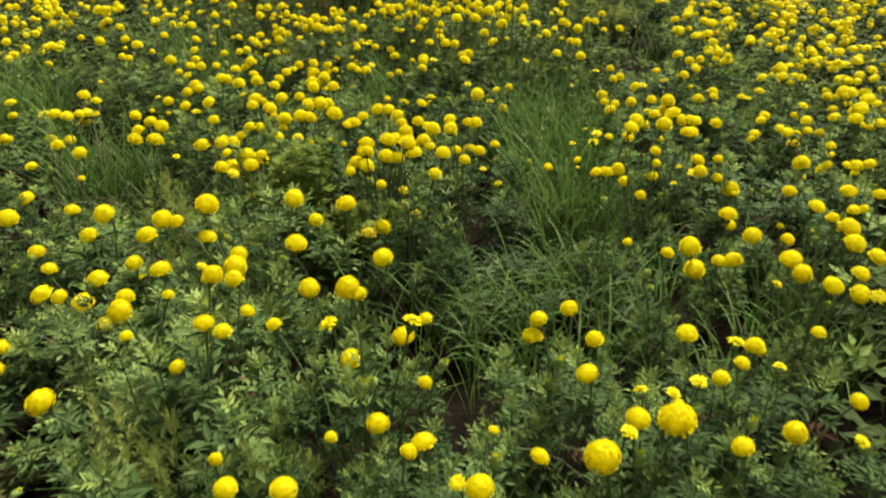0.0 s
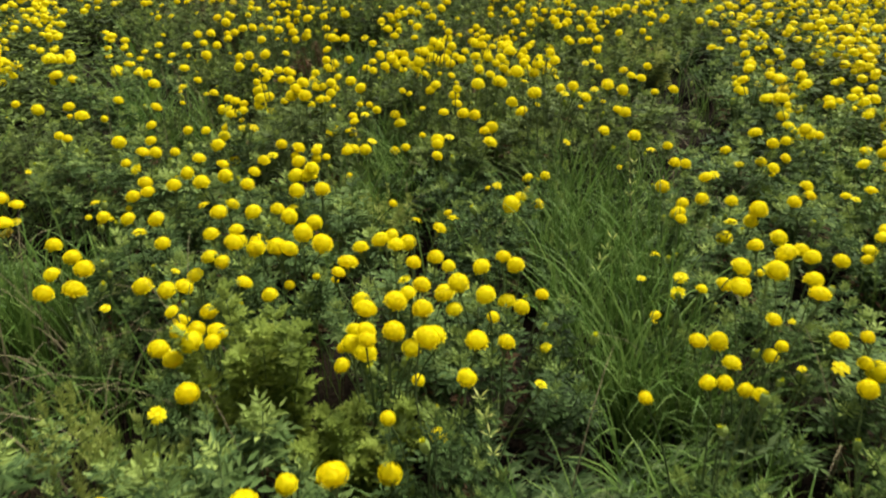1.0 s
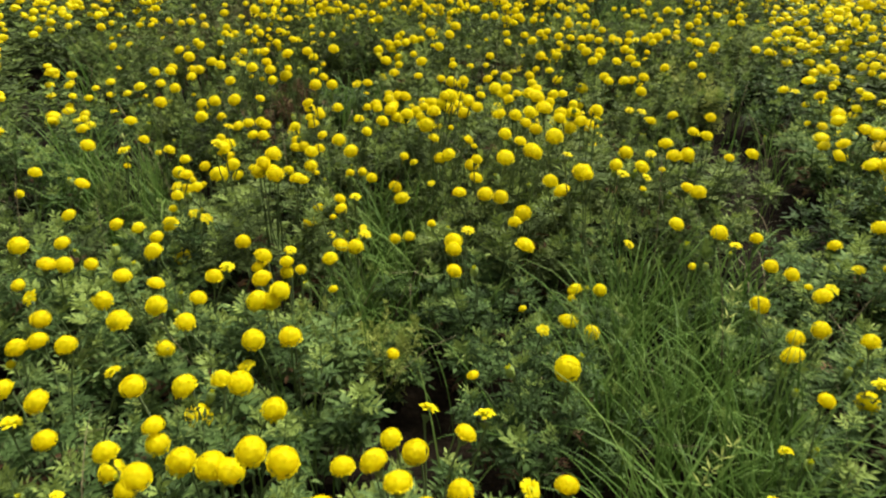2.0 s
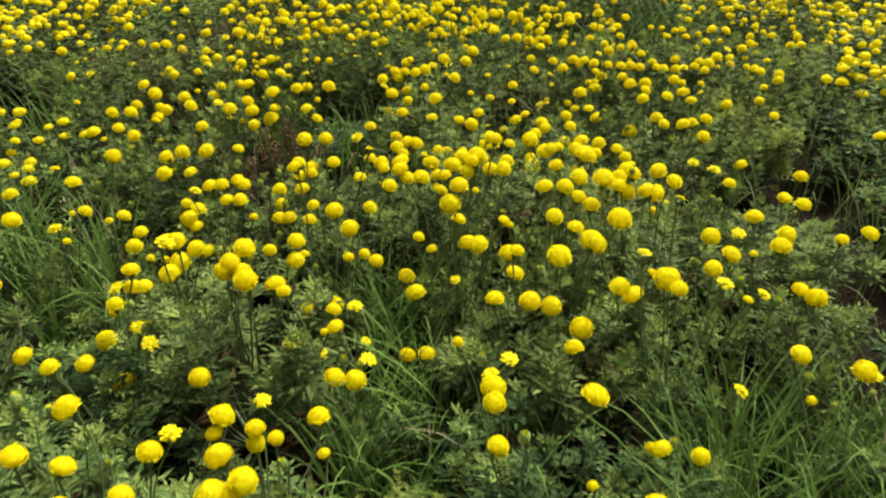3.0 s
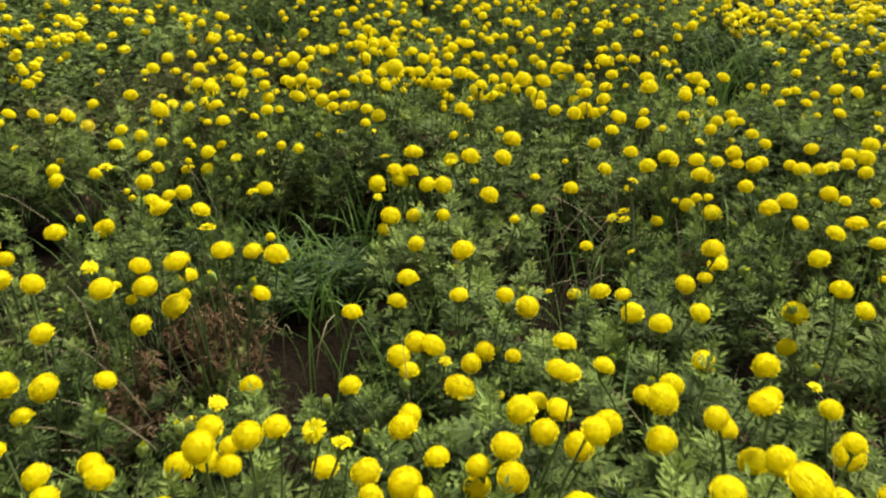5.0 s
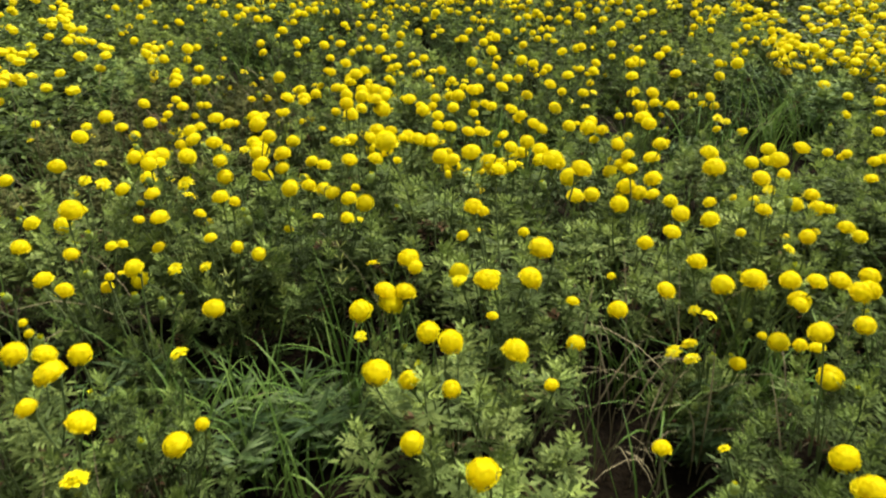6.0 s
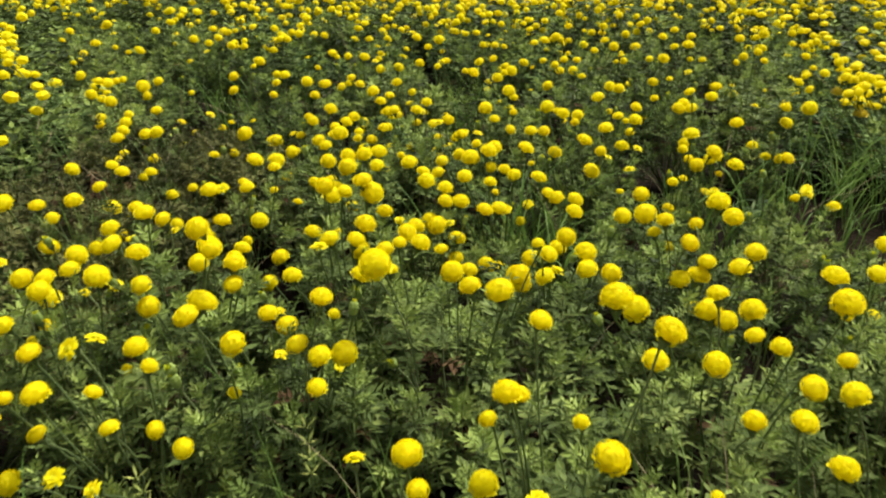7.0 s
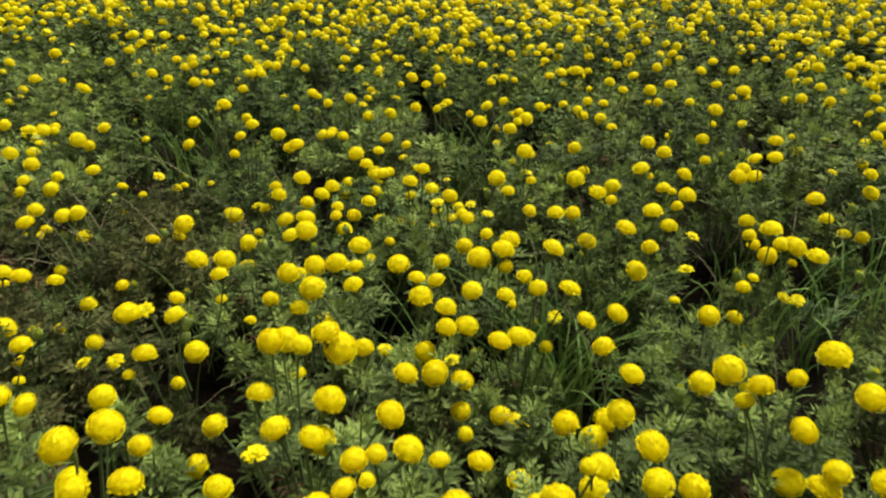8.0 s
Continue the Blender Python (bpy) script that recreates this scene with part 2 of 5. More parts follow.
# ---- flowers ----
def pompon(seed, petals, spread=118.0, core_cut=0.93, skirt=0):
    """A full double flower head one unit across: many short, close-set petals round a dense middle, on some a frilled skirt of longer ones below."""
    rnd = random.Random(seed)
    kit = Kit()
    zmin = math.cos(radians(spread))
    bumps = [(Vector((rnd.uniform(-1, 1), rnd.uniform(-1, 1), rnd.uniform(-0.4, 0.8))).normalized(), rnd.uniform(-0.11, 0.05)) for _ in range(6)]
    for i in range(petals):
        z = 1 - (1 - zmin) * (i + 0.5) / petals
        az = i * 2.39996 + rnd.uniform(-0.2, 0.2)
        r = math.sqrt(max(0.0, 1 - z * z))
        d = Vector((r * math.cos(az), r * math.sin(az), z))
        side = Vector((-math.sin(az), math.cos(az), 0))
        away = Matrix.Rotation(rnd.uniform(-0.5, 0.5), 3, d) @ (side.cross(d) * -1)
        side = d.cross(away).normalized()
        big = 0.5 * rnd.uniform(0.98, 1.012) * (1 - 0.05 * max(0, z) ** 4) * (1 + sum(h * max(0.0, d.dot(q)) ** 6 for q, h in bumps))
        w = rnd.uniform(0.062, 0.09) * min(1.3, (180 / petals) ** 0.5)
        b, c = d * big * 0.93 - away * 0.02, d * big + away * rnd.uniform(0.0, 0.035)
        kit.add([b - side * w, b + side * w, c - side * w * 1.1 - d * rnd.uniform(0, 0.02), c + away * 0.02 + d * rnd.uniform(-0.01, 0.02), c + side * w * 1.1 - d * rnd.uniform(0, 0.02)], [(0, 1, 3), (0, 3, 2), (1, 4, 3)])
    for i in range(skirt):
        az = 2 * math.pi * (i + rnd.uniform(-0.3, 0.3)) / skirt
        flat, side = Vector((math.cos(az), math.sin(az), 0)), Vector((-math.sin(az), math.cos(az), 0))
        a, c = flat * 0.40 + Vector((0, 0, -0.14)), flat * rnd.uniform(0.48, 0.53) + Vector((0, 0, rnd.uniform(-0.24, -0.1)))
        kit.add([a - side * 0.06, a + side * 0.06, c - side * 0.055, c + flat * 0.015, c + side * 0.055], [(0, 1, 3), (0, 3, 2), (1, 4, 3)])
    bm = bmesh.new()
    bmesh.ops.create_icosphere(bm, subdivisions=1, radius=0.5 * core_cut)
    kit.add([v.co.copy() for v in bm.verts], [[v.index for v in f.verts] for f in bm.faces])
    bm.free()
    return kit


def half_open(seed):
    """A smaller flower that still opens: an outer collar of flat petals and a tight middle."""
    rnd = random.Random(seed)
    kit = Kit()
    for ring, (n, tilt, length) in enumerate(((15, 0.15, 0.5), (14, 0.5, 0.46), (12, 0.85, 0.42), (9, 1.2, 0.36))):
        for i in range(n):
            az = 2 * math.pi * (i + 0.5 * ring) / n + rnd.uniform(-0.15, 0.15)
            flat = Vector((math.cos(az), math.sin(az), 0))
            d = (flat * math.cos(tilt) + Vector((rnd.uniform(-0.15, 0.15), rnd.uniform(-0.15, 0.15), math.sin(tilt) + rnd.uniform(-0.2, 0.2)))).normalized()
            side = Vector((-math.sin(az), math.cos(az), 0))
            w = rnd.uniform(0.06, 0.10)
            a, b, c = d * 0.08, d * length * 0.7, d * length * rnd.uniform(0.9, 1.05) - Vector((0, 0, 0.05))
            kit.add([a - side * 0.03, a + side * 0.03, b - side * w, b + side * w, c - side * w * 0.8, c + flat * 0.03, c + side * w * 0.8],
                    [(0, 1, 3, 2), (2, 3, 5), (2, 5, 4), (3, 6, 5)])
    middle = Kit()
    bm = bmesh.new()
    bmesh.ops.create_icosphere(bm, subdivisions=1, radius=0.2, matrix=Matrix.Translation((0, 0, 0.08)))
    middle.add([v.co.copy() for v in bm.verts], [[v.index for v in f.verts] for f in bm.faces])
    bm.free()
    return kit, middle


def bud_kit(seed):
    """A closed bud: a ribbed green cup, and a tuft of yellow tips."""
    rnd = random.Random(seed)
    kit, tuft = Kit(), Kit()
    prof = [(0.10, -0.5), (0.22, -0.3), (0.27, 0.0), (0.24, 0.25), (0.17, 0.36)]
    n = 8
    verts = [(r * (1.08 if k % 2 else 0.94) * math.cos(2 * math.pi * k / n), r * (1.08 if k % 2 else 0.94) * math.sin(2 * math.pi * k / n), z) for r, z in prof for k in range(n)]
    kit.add(verts, [(i * n + k, i * n + (k + 1) % n, (i + 1) * n + (k + 1) % n, (i + 1) * n + k) for i in range(len(prof) - 1) for k in range(n)], 0)
    for i in range(12):
        az = rnd.uniform(0, 6.28)
        d = Vector((math.cos(az), math.sin(az), 0))
        s = Vector((-d.y, d.x, 0))
        p = d * rnd.uniform(0.02, 0.14)
        tuft.add([p + Vector((0, 0, 0.2)) - s * 0.05, p + Vector((0, 0, 0.2)) + s * 0.05, p * 1.5 + Vector((0, 0, 0.5)) + s * 0.06, p * 1.5 + Vector((0, 0, 0.5)) - s * 0.06], [(0, 1, 2, 3)])
    return kit, tuft


HEADS = [pompon(s, 170, 112 + 3 * s, 0.965, (0, 20, 14)[s % 3]).mesh("flower_head", [PETAL], True) for s in range(8)]
HEADS_PLAIN = [pompon(20 + s, 60, 118.0, 0.93).mesh("flower_head", [PETAL], True) for s in range(4)]
FADED_HEADS = [pompon(40 + s, 90, 125, 0.8, 12).mesh("faded_flower_head", [FADED]) for s in range(2)]
OPENING = [(a.mesh("opening_flower", [PETAL]), b.mesh("flower_centre", [GREENISH], True)) for a, b in (half_open(60 + s) for s in range(3))]
BUDS = [(a.mesh("bud", [YOUNG]), b.mesh("petal_tuft", [GREENISH])) for a, b in (bud_kit(70 + s) for s in range(2))]


def stalk_kit(top, tilt, root, size, rnd):
    """The stalk under a head: thin, then swelling into the green cup."""
    kit = Kit()
    under = top - tilt * size * 0.36
    mid = (under + root) / 2 + Vector((rnd.uniform(-0.02, 0.02), rnd.uniform(-0.02, 0.02), 0.02)) - Vector((tilt.x, tilt.y, 0)) * 0.04
    line = curve(root, mid, under - tilt * size * 0.34, 4) + [under - tilt * size * 0.16, under]
    tube(kit, line, [0.0022, 0.0019, 0.0017, 0.0017, 0.0022, 0.0030 + size * 0.07, 0.0030 + size * 0.17], 5)
    return kit


def head_pose(x, y, z, size, rnd, lean):
    tilt = Vector((lean[0] + rnd.uniform(-0.5, 0.5), lean[1] + rnd.uniform(-0.5, 0.5), 1.0)).normalized()
    turn = tilt.to_track_quat("Z", "Y").to_matrix().to_4x4() @ Matrix.Rotation(rnd.uniform(0, 6.28), 4, "Z")
    squash = rnd.uniform(0.66, 0.90)
    return Matrix.Translation((x, y, z)) @ turn @ Matrix.Diagonal((size, size, size * squash, 1)), tilt


def flower(plant, rnd, x, y, z, size, rich=True):
    """One head or bud with its stalk, as parts of a plant."""
    m, tilt = head_pose(x, y, z, size, rnd, (x * 0.9, y * 0.9 - 0.12))
    pick = rnd.random()
    if size < 0.038 and pick < 0.25:
        me, name, label = rnd.choice(OPENING), "opening_flower", "small half-open yellow flower"
        part("flower_centre", me[1], part(name, me[0], plant, m, label))
    elif pick < 0.004:
        me, name, label = rnd.choice(FADED_HEADS), "flower_head", "faded browning flower head"
    else:
        me, name, label = rnd.choice(HEADS if rich else HEADS_PLAIN), "flower_head", ""
    if name == "flower_head":
        part(name, me, plant, m, label)
    root = Vector((x * 0.55, y * 0.55, max(0.1, z * 0.5)))
    part("stalk", stalk_kit(Vector((x, y, z)), tilt, root, size, rnd).mesh("stalk", [STEM], True), plant)


def bud(plant, rnd, x, y, z):
    size = rnd.uniform(0.024, 0.038)
    m, tilt = head_pose(x, y, z, size, rnd, (x, y))
    cup, tuft = rnd.choice(BUDS)
    part("petal_tuft", tuft, part("bud", cup, plant, m, "closed green bud with yellow tip"))
    part("stalk", stalk_kit(Vector((x, y, z)), tilt, Vector((x * 0.6, y * 0.6, z * 0.55)), size, rnd).mesh("stalk", [STEM], True), plant)


RICH = []
for s in range(9):
    lv, st = foliage(100 + s, dry=0.12)
    RICH.append((lv.mesh("foliage", [LEAF, YOUNG, DRY]), st.mesh("main_stem", [STEM], True), lv.mesh("foliage", [WARM_LEAF, YOUNG, DRY]), lv.mesh("foliage", [DULL, WARM_LEAF, DRY])))
SIMPLE_KITS = [foliage(200 + s, 2, 22, leaf=0.057, nodes=2, tuft=10, dry=0.12, wide=0.19) for s in range(5)]
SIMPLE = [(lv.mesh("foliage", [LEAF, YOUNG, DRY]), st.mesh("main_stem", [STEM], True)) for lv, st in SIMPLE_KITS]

# ---- bare furrows and grassy gaps: centre, half widths, height of the grass ----
GAPS = [(0.42, 2.62, 0.20, 0.62, 0.38), (0.56, 1.60, 0.60, 0.28, 0.30), (-0.26, 3.42, 0.18, 0.34, 0.36), (-0.74, 4.99, 0.44, 0.17, 0.28), (0.40, 5.13, 0.36, 0.11, 0.24),
        (0.66, 6.56, 0.48, 0.30, 0.22), (-0.03, 6.30, 0.11, 0.10, 0.40), (-1.15, 2.5, 0.2, 0.2, 0.4), (-1.3, 3.95, 0.2, 0.18, 0.42), (0.68, 3.2, 0.14, 0.16, 0.3),
        (-1.9, 5.2, 0.22, 0.3, 0.4), (1.16, 6.75, 0.25, 0.12, 0.4), (-0.2, 7.5, 0.16, 0.12, 0.4), (-1.25, 7.7, 0.2, 0.14, 0.4), (-0.28, 3.15, 0.12, 0.1, 0.3),
        (0.50, 2.0, 0.26, 0.22, 0.24), (-0.90, 2.16, 0.3, 0.18, 0.24), (-1.1, 3.7, 0.13, 0.18, 0.38), (-1.32, 6.5, 0.22, 0.16, 0.26), (-0.6, 4.98, 0.28, 0.1, 0.26), (-1.75, 2.98, 0.2, 0.2, 0.45), (-0.34, 3.67, 0.14, 0.12, 0.32)]
BARE = [(-1.08, 5.22, 0.26, 0.14), (-0.18, 6.24, 0.07, 0.06), (-0.13, 7.68, 0.1, 0.07), (-1.48, 4.39, 0.2, 0.11), (1.18, 4.53, 0.2, 0.1), (-0.04, 3.61, 0.08, 0.07), (0.35, 3.29, 0.1, 0.07),
        (1.15, 5.28, 0.14, 0.09), (-0.38, 5.13, 0.08, 0.12), (-1.11, 5.13, 0.12, 0.1),
        (-0.43, 1.97, 0.15, 0.13), (-0.24, 1.86, 0.1, 0.1), (-0.66, 1.72, 0.13, 0.1), (-1.0, 7.5, 0.28, 0.1), (-0.80, 4.46, 0.2, 0.16), (0.9, 4.5, 0.14, 0.1), (-0.85, 6.1, 0.12, 0.1), (0.1, 5.32, 0.10, 0.06), (-0.2, 1.45, 0.12, 0.08), (0.33, 4.94, 0.38, 0.12), (-0.85, 5.28, 0.46, 0.10), (-0.98, 3.88, 0.16, 0.10), (-0.93, 6.05, 0.20, 0.10)]


def in_gap(x, y, more=0.1):
    return any(((x - g[0]) / (g[2] + more)) ** 2 + ((y - g[1]) / (g[3] + more)) ** 2 < 1 for g in GAPS + BARE)


SPOTS = []


def marigold(x, y, heads):
    """A flowering plant at (x, y); heads are (x, y, height) from its foot and, where it stands out, the width."""
    rnd = random.Random(int(x * 1000) * 7919 + int(y * 1000))
    ageing = x < -0.7 and 5.8 < y < 7.05
    look_of = "bushy green marigold plant with round yellow flower heads"
    if in_gap(x, y, 0.0):
        look_of = "small slender marigold with yellow heads in a grassy furrow"
    elif ageing:
        look_of = "ageing olive-brown marigold plant with round yellow flower heads"
    elif len(heads) >= 9:
        look_of = "dense green marigold bush crowded with round yellow flower heads"
    elif not heads:
        look_of = "leafy green marigold plant without open flowers"
    elif len(heads) <= 3:
        look_of = "leafy green marigold plant with only a few yellow heads"
    plant = tagged(new("marigold_plant"), look_of, "flower", "marigolds in the field")
    plant.location = (x, y, 0)
    SPOTS.append((x, y))
    tall = sum(h[2] for h in heads) / len(heads) if heads else 0.40
    low = 1.0
    reach = max(0.20, min(0.27, max([math.hypot(h[0], h[1]) for h in heads], default=0.2) + 0.05))
    if in_gap(x, y, 0.0):
        reach *= 0.44
        low = 0.7
    elif in_gap(x, y, 0.08):
        reach *= 0.75
    lv, st, warm, old = rnd.choice(RICH)
    if ageing:
        lv = old
    elif y > 3.3:  # the rows further on take the redder, more olive leaf
        lv = warm
    m = Matrix.Rotation(rnd.uniform(0, 6.28), 4, "Z") @ Matrix.Diagonal((reach / 0.23, reach / 0.23, low * max(0.7, (tall - 0.022) / 0.38), 1))
    part("foliage", lv, plant, m)
    part("main_stem", st, plant, m)
    for hx, hy, hz, *across in heads:
        flower(plant, rnd, hx, hy, hz, across[0] if across else rnd.triangular(0.027, 0.052, 0.041))
    for _ in range(rnd.choice((1, 2, 2, 3))):
        a, r = rnd.uniform(0, 6.28), reach * rnd.uniform(0.2, 0.9)
        bud(plant, rnd, r * math.cos(a), r * math.sin(a), tall - rnd.uniform(0.0, 0.1))
    late = y > 5.8  # the last rows are the fullest
    for _ in range(rnd.choice((2, 3, 4)) if late else rnd.choice((0, 1, 1, 2))):
        a, r = rnd.uniform(0, 6.28), reach * rnd.uniform(0.5, 1.0)
        flower(plant, rnd, r * math.cos(a), r * math.sin(a), tall - rnd.uniform(0.03, 0.12), rnd.uniform(0.022, 0.040) if late else rnd.uniform(0.018, 0.028))
    return plant


marigold(-0.26, 0.74, [(0.04, 0.00, 0.40, 0.039), (-0.04, 0.00, 0.40, 0.034)])
marigold(0.00, 0.81, [(-0.03, 0.02, 0.40, 0.038), (-0.10, 0.06, 0.40, 0.037), (0.02, -0.06, 0.40, 0.025), (0.14, -0.01, 0.40, 0.030), (-0.05, 0.00, 0.40, 0.027), (0.05, -0.07, 0.40)])
marigold(0.34, 0.88, [(-0.11, -0.08, 0.40, 0.054), (0.02, 0.00, 0.40, 0.059), (-0.04, 0.00, 0.40, 0.039), (0.10, -0.06, 0.40, 0.034), (0.08, 0.09, 0.40, 0.030), (-0.02, 0.07, 0.40, 0.024), (0.03, 0.06, 0.40, 0.026), (-0.06, -0.03, 0.40, 0.028)])
marigold(0.55, 1.00, [(-0.02, -0.15, 0.40, 0.035), (0.11, -0.08, 0.40, 0.029), (-0.12, 0.08, 0.42, 0.038), (0.02, 0.01, 0.40, 0.024), (-0.09, -0.02, 0.40, 0.029), (-0.03, 0.08, 0.40, 0.033), (0.00, 0.07, 0.40, 0.034), (-0.04, 0.02, 0.40, 0.028), (0.07, -0.17, 0.40, 0.025), (0.13, 0.11, 0.40, 0.028)])
marigold(-0.15, 1.03, [(0.00, -0.04, 0.57, 0.039), (-0.01, 0.00, 0.40, 0.040), (0.08, 0.04, 0.42, 0.041), (0.10, -0.03, 0.50, 0.034), (0.12, -0.06, 0.40, 0.025), (-0.04, -0.01, 0.48, 0.034), (-0.13, -0.01, 0.48, 0.027)])
marigold(-0.46, 1.05, [(0.09, -0.02, 0.57, 0.034), (-0.06, -0.05, 0.52, 0.039), (0.08, 0.13, 0.50, 0.042), (0.10, 0.05, 0.52, 0.034), (0.08, -0.07, 0.51, 0.034), (-0.18, -0.13, 0.40, 0.049), (0.01, -0.04, 0.40, 0.030), (0.09, 0.13, 0.40, 0.029), (0.09, -0.02, 0.46, 0.031), (-0.11, 0.05, 0.40, 0.025)])
marigold(0.23, 1.09, [(-0.06, 0.02, 0.43, 0.032), (0.01, -0.10, 0.40, 0.039), (0.04, 0.00, 0.40, 0.033), (0.01, 0.10, 0.40, 0.035), (-0.07, 0.01, 0.40)])
marigold(-0.71, 1.31, [(-0.02, 0.04, 0.37, 0.043), (0.08, -0.06, 0.39, 0.036), (-0.04, 0.06, 0.24, 0.040), (0.13, 0.01, 0.41, 0.044), (-0.09, 0.08, 0.28, 0.055), (-0.09, 0.18, 0.40), (0.04, 0.18, 0.40), (-0.08, -0.07, 0.40, 0.044), (-0.04, -0.08, 0.40, 0.034), (-0.11, 0.03, 0.40, 0.034), (0.17, -0.07, 0.40, 0.024), (0.04, 0.09, 0.38)])
marigold(0.78, 1.35, [(-0.11, 0.08, 0.43, 0.041), (-0.02, 0.10, 0.41), (0.00, -0.08, 0.40, 0.042), (-0.04, -0.03, 0.40, 0.039), (0.08, -0.03, 0.40, 0.038), (0.04, -0.11, 0.40, 0.039), (0.07, -0.12, 0.40), (-0.04, 0.03, 0.40), (0.13, 0.10, 0.40), (0.15, 0.04, 0.40)])
marigold(-0.43, 1.35, [(0.04, -0.11, 0.49)])
marigold(-0.22, 1.43, [(0.04, -0.09, 0.34, 0.037), (-0.05, -0.15, 0.39, 0.043), (0.00, 0.10, 0.46, 0.048), (0.09, -0.04, 0.40, 0.045), (0.05, 0.07, 0.40, 0.038), (-0.08, -0.09, 0.46, 0.046)])
marigold(0.51, 1.43, [(0.06, 0.08, 0.36, 0.051), (-0.07, 0.14, 0.34, 0.023), (0.00, 0.05, 0.36, 0.032), (0.12, 0.05, 0.34, 0.031), (0.08, 0.08, 0.30), (0.13, 0.00, 0.37)])
marigold(-0.45, 1.58, [(-0.04, 0.03, 0.50), (-0.04, -0.18, 0.52, 0.049), (-0.16, -0.13, 0.46), (-0.01, 0.08, 0.50), (0.15, -0.01, 0.40), (-0.11, -0.18, 0.48), (0.14, -0.17, 0.53), (-0.04, -0.21, 0.46)])
marigold(-0.85, 1.62, [(0.07, -0.08, 0.43, 0.047), (-0.16, 0.21, 0.30), (-0.18, -0.04, 0.40), (-0.11, -0.08, 0.33)])
marigold(0.91, 1.64, [(0.00, 0.00, 0.40), (0.01, -0.06, 0.40), (0.08, -0.02, 0.40), (0.03, -0.11, 0.40)])
marigold(0.71, 1.68, [(-0.03, -0.08, 0.40, 0.044), (-0.07, 0.04, 0.46, 0.034), (0.17, 0.05, 0.40)])
marigold(-1.04, 1.69, [(0.00, 0.00, 0.40)])
marigold(1.10, 1.71, [(0.00, 0.00, 0.40), (-0.07, 0.02, 0.40)])
marigold(0.44, 1.72, [(-0.05, 0.04, 0.44, 0.030), (-0.02, 0.04, 0.44, 0.028), (-0.19, -0.07, 0.50, 0.022)])
marigold(-0.08, 1.72, [(0.06, 0.08, 0.42, 0.036), (-0.01, 0.09, 0.50, 0.046), (0.01, 0.04, 0.32, 0.033), (-0.07, -0.07, 0.34, 0.042), (-0.07, -0.06, 0.45, 0.025), (0.18, 0.01, 0.46, 0.022), (0.08, 0.15, 0.45)])
marigold(-0.19, 1.94, [(0.07, -0.08, 0.44, 0.037), (-0.06, 0.12, 0.34, 0.037), (0.09, -0.04, 0.50, 0.040), (0.03, 0.11, 0.42, 0.049), (0.03, 0.03, 0.40, 0.046), (-0.01, -0.08, 0.46), (-0.05, -0.01, 0.40), (-0.06, -0.08, 0.40), (-0.02, -0.04, 0.40, 0.046), (-0.03, 0.08, 0.42), (-0.02, -0.01, 0.43), (0.11, -0.04, 0.44)])
marigold(0.59, 1.97, [(0.02, 0.04, 0.40, 0.034), (-0.07, -0.01, 0.33, 0.039), (0.01, 0.00, 0.34, 0.031), (-0.05, 0.07, 0.46, 0.044), (-0.05, -0.11, 0.33, 0.033), (-0.11, 0.08, 0.32, 0.038), (-0.08, 0.05, 0.34, 0.042), (0.11, 0.06, 0.45, 0.044), (0.12, -0.03, 0.40, 0.038), (0.08, -0.12, 0.40, 0.032), (0.00, -0.05, 0.40, 0.024)])
marigold(0.92, 2.00, [(-0.09, -0.03, 0.30, 0.049), (0.07, -0.08, 0.40), (0.16, 0.16, 0.40), (-0.15, -0.05, 0.40, 0.028), (-0.15, -0.07, 0.35)])
marigold(-1.09, 2.03, [(0.05, -0.03, 0.40), (-0.04, 0.03, 0.40)])
marigold(-0.57, 2.05, [(-0.12, 0.14, 0.36, 0.042), (-0.08, 0.09, 0.31), (0.06, 0.14, 0.38, 0.038), (0.14, 0.04, 0.41, 0.034), (-0.06, 0.02, 0.33, 0.040), (-0.02, 0.11, 0.32, 0.045), (0.00, -0.17, 0.40), (0.04, -0.17, 0.44), (0.08, -0.17, 0.44), (-0.08, 0.05, 0.36), (0.00, -0.03, 0.37), (0.05, -0.05, 0.38), (-0.05, -0.11, 0.38)])
marigold(0.07, 2.11, [(0.04, 0.01, 0.36, 0.036), (0.03, 0.09, 0.42, 0.040), (0.01, 0.18, 0.39, 0.038), (0.01, 0.05, 0.35, 0.041), (-0.01, -0.19, 0.41, 0.035), (-0.05, 0.03, 0.45, 0.039), (0.09, 0.06, 0.36, 0.031), (-0.05, -0.13, 0.48, 0.040), (0.10, 0.01, 0.25, 0.029), (-0.10, -0.02, 0.44, 0.045), (-0.11, -0.06, 0.40, 0.034), (-0.03, -0.09, 0.40, 0.027), (-0.13, 0.02, 0.39)])
marigold(0.49, 2.19, [(-0.01, 0.02, 0.38, 0.035), (-0.06, 0.15, 0.30, 0.024), (-0.03, -0.03, 0.37, 0.034), (0.09, -0.05, 0.45, 0.044), (0.01, -0.06, 0.40, 0.026), (0.08, -0.01, 0.38)])
marigold(0.76, 2.22, [(-0.09, -0.06, 0.43, 0.049), (0.00, -0.05, 0.40, 0.043), (0.04, 0.05, 0.40, 0.040), (0.10, 0.03, 0.40, 0.039), (-0.08, -0.01, 0.40, 0.037), (-0.08, 0.09, 0.41), (-0.06, -0.02, 0.45), (0.05, 0.12, 0.38)])
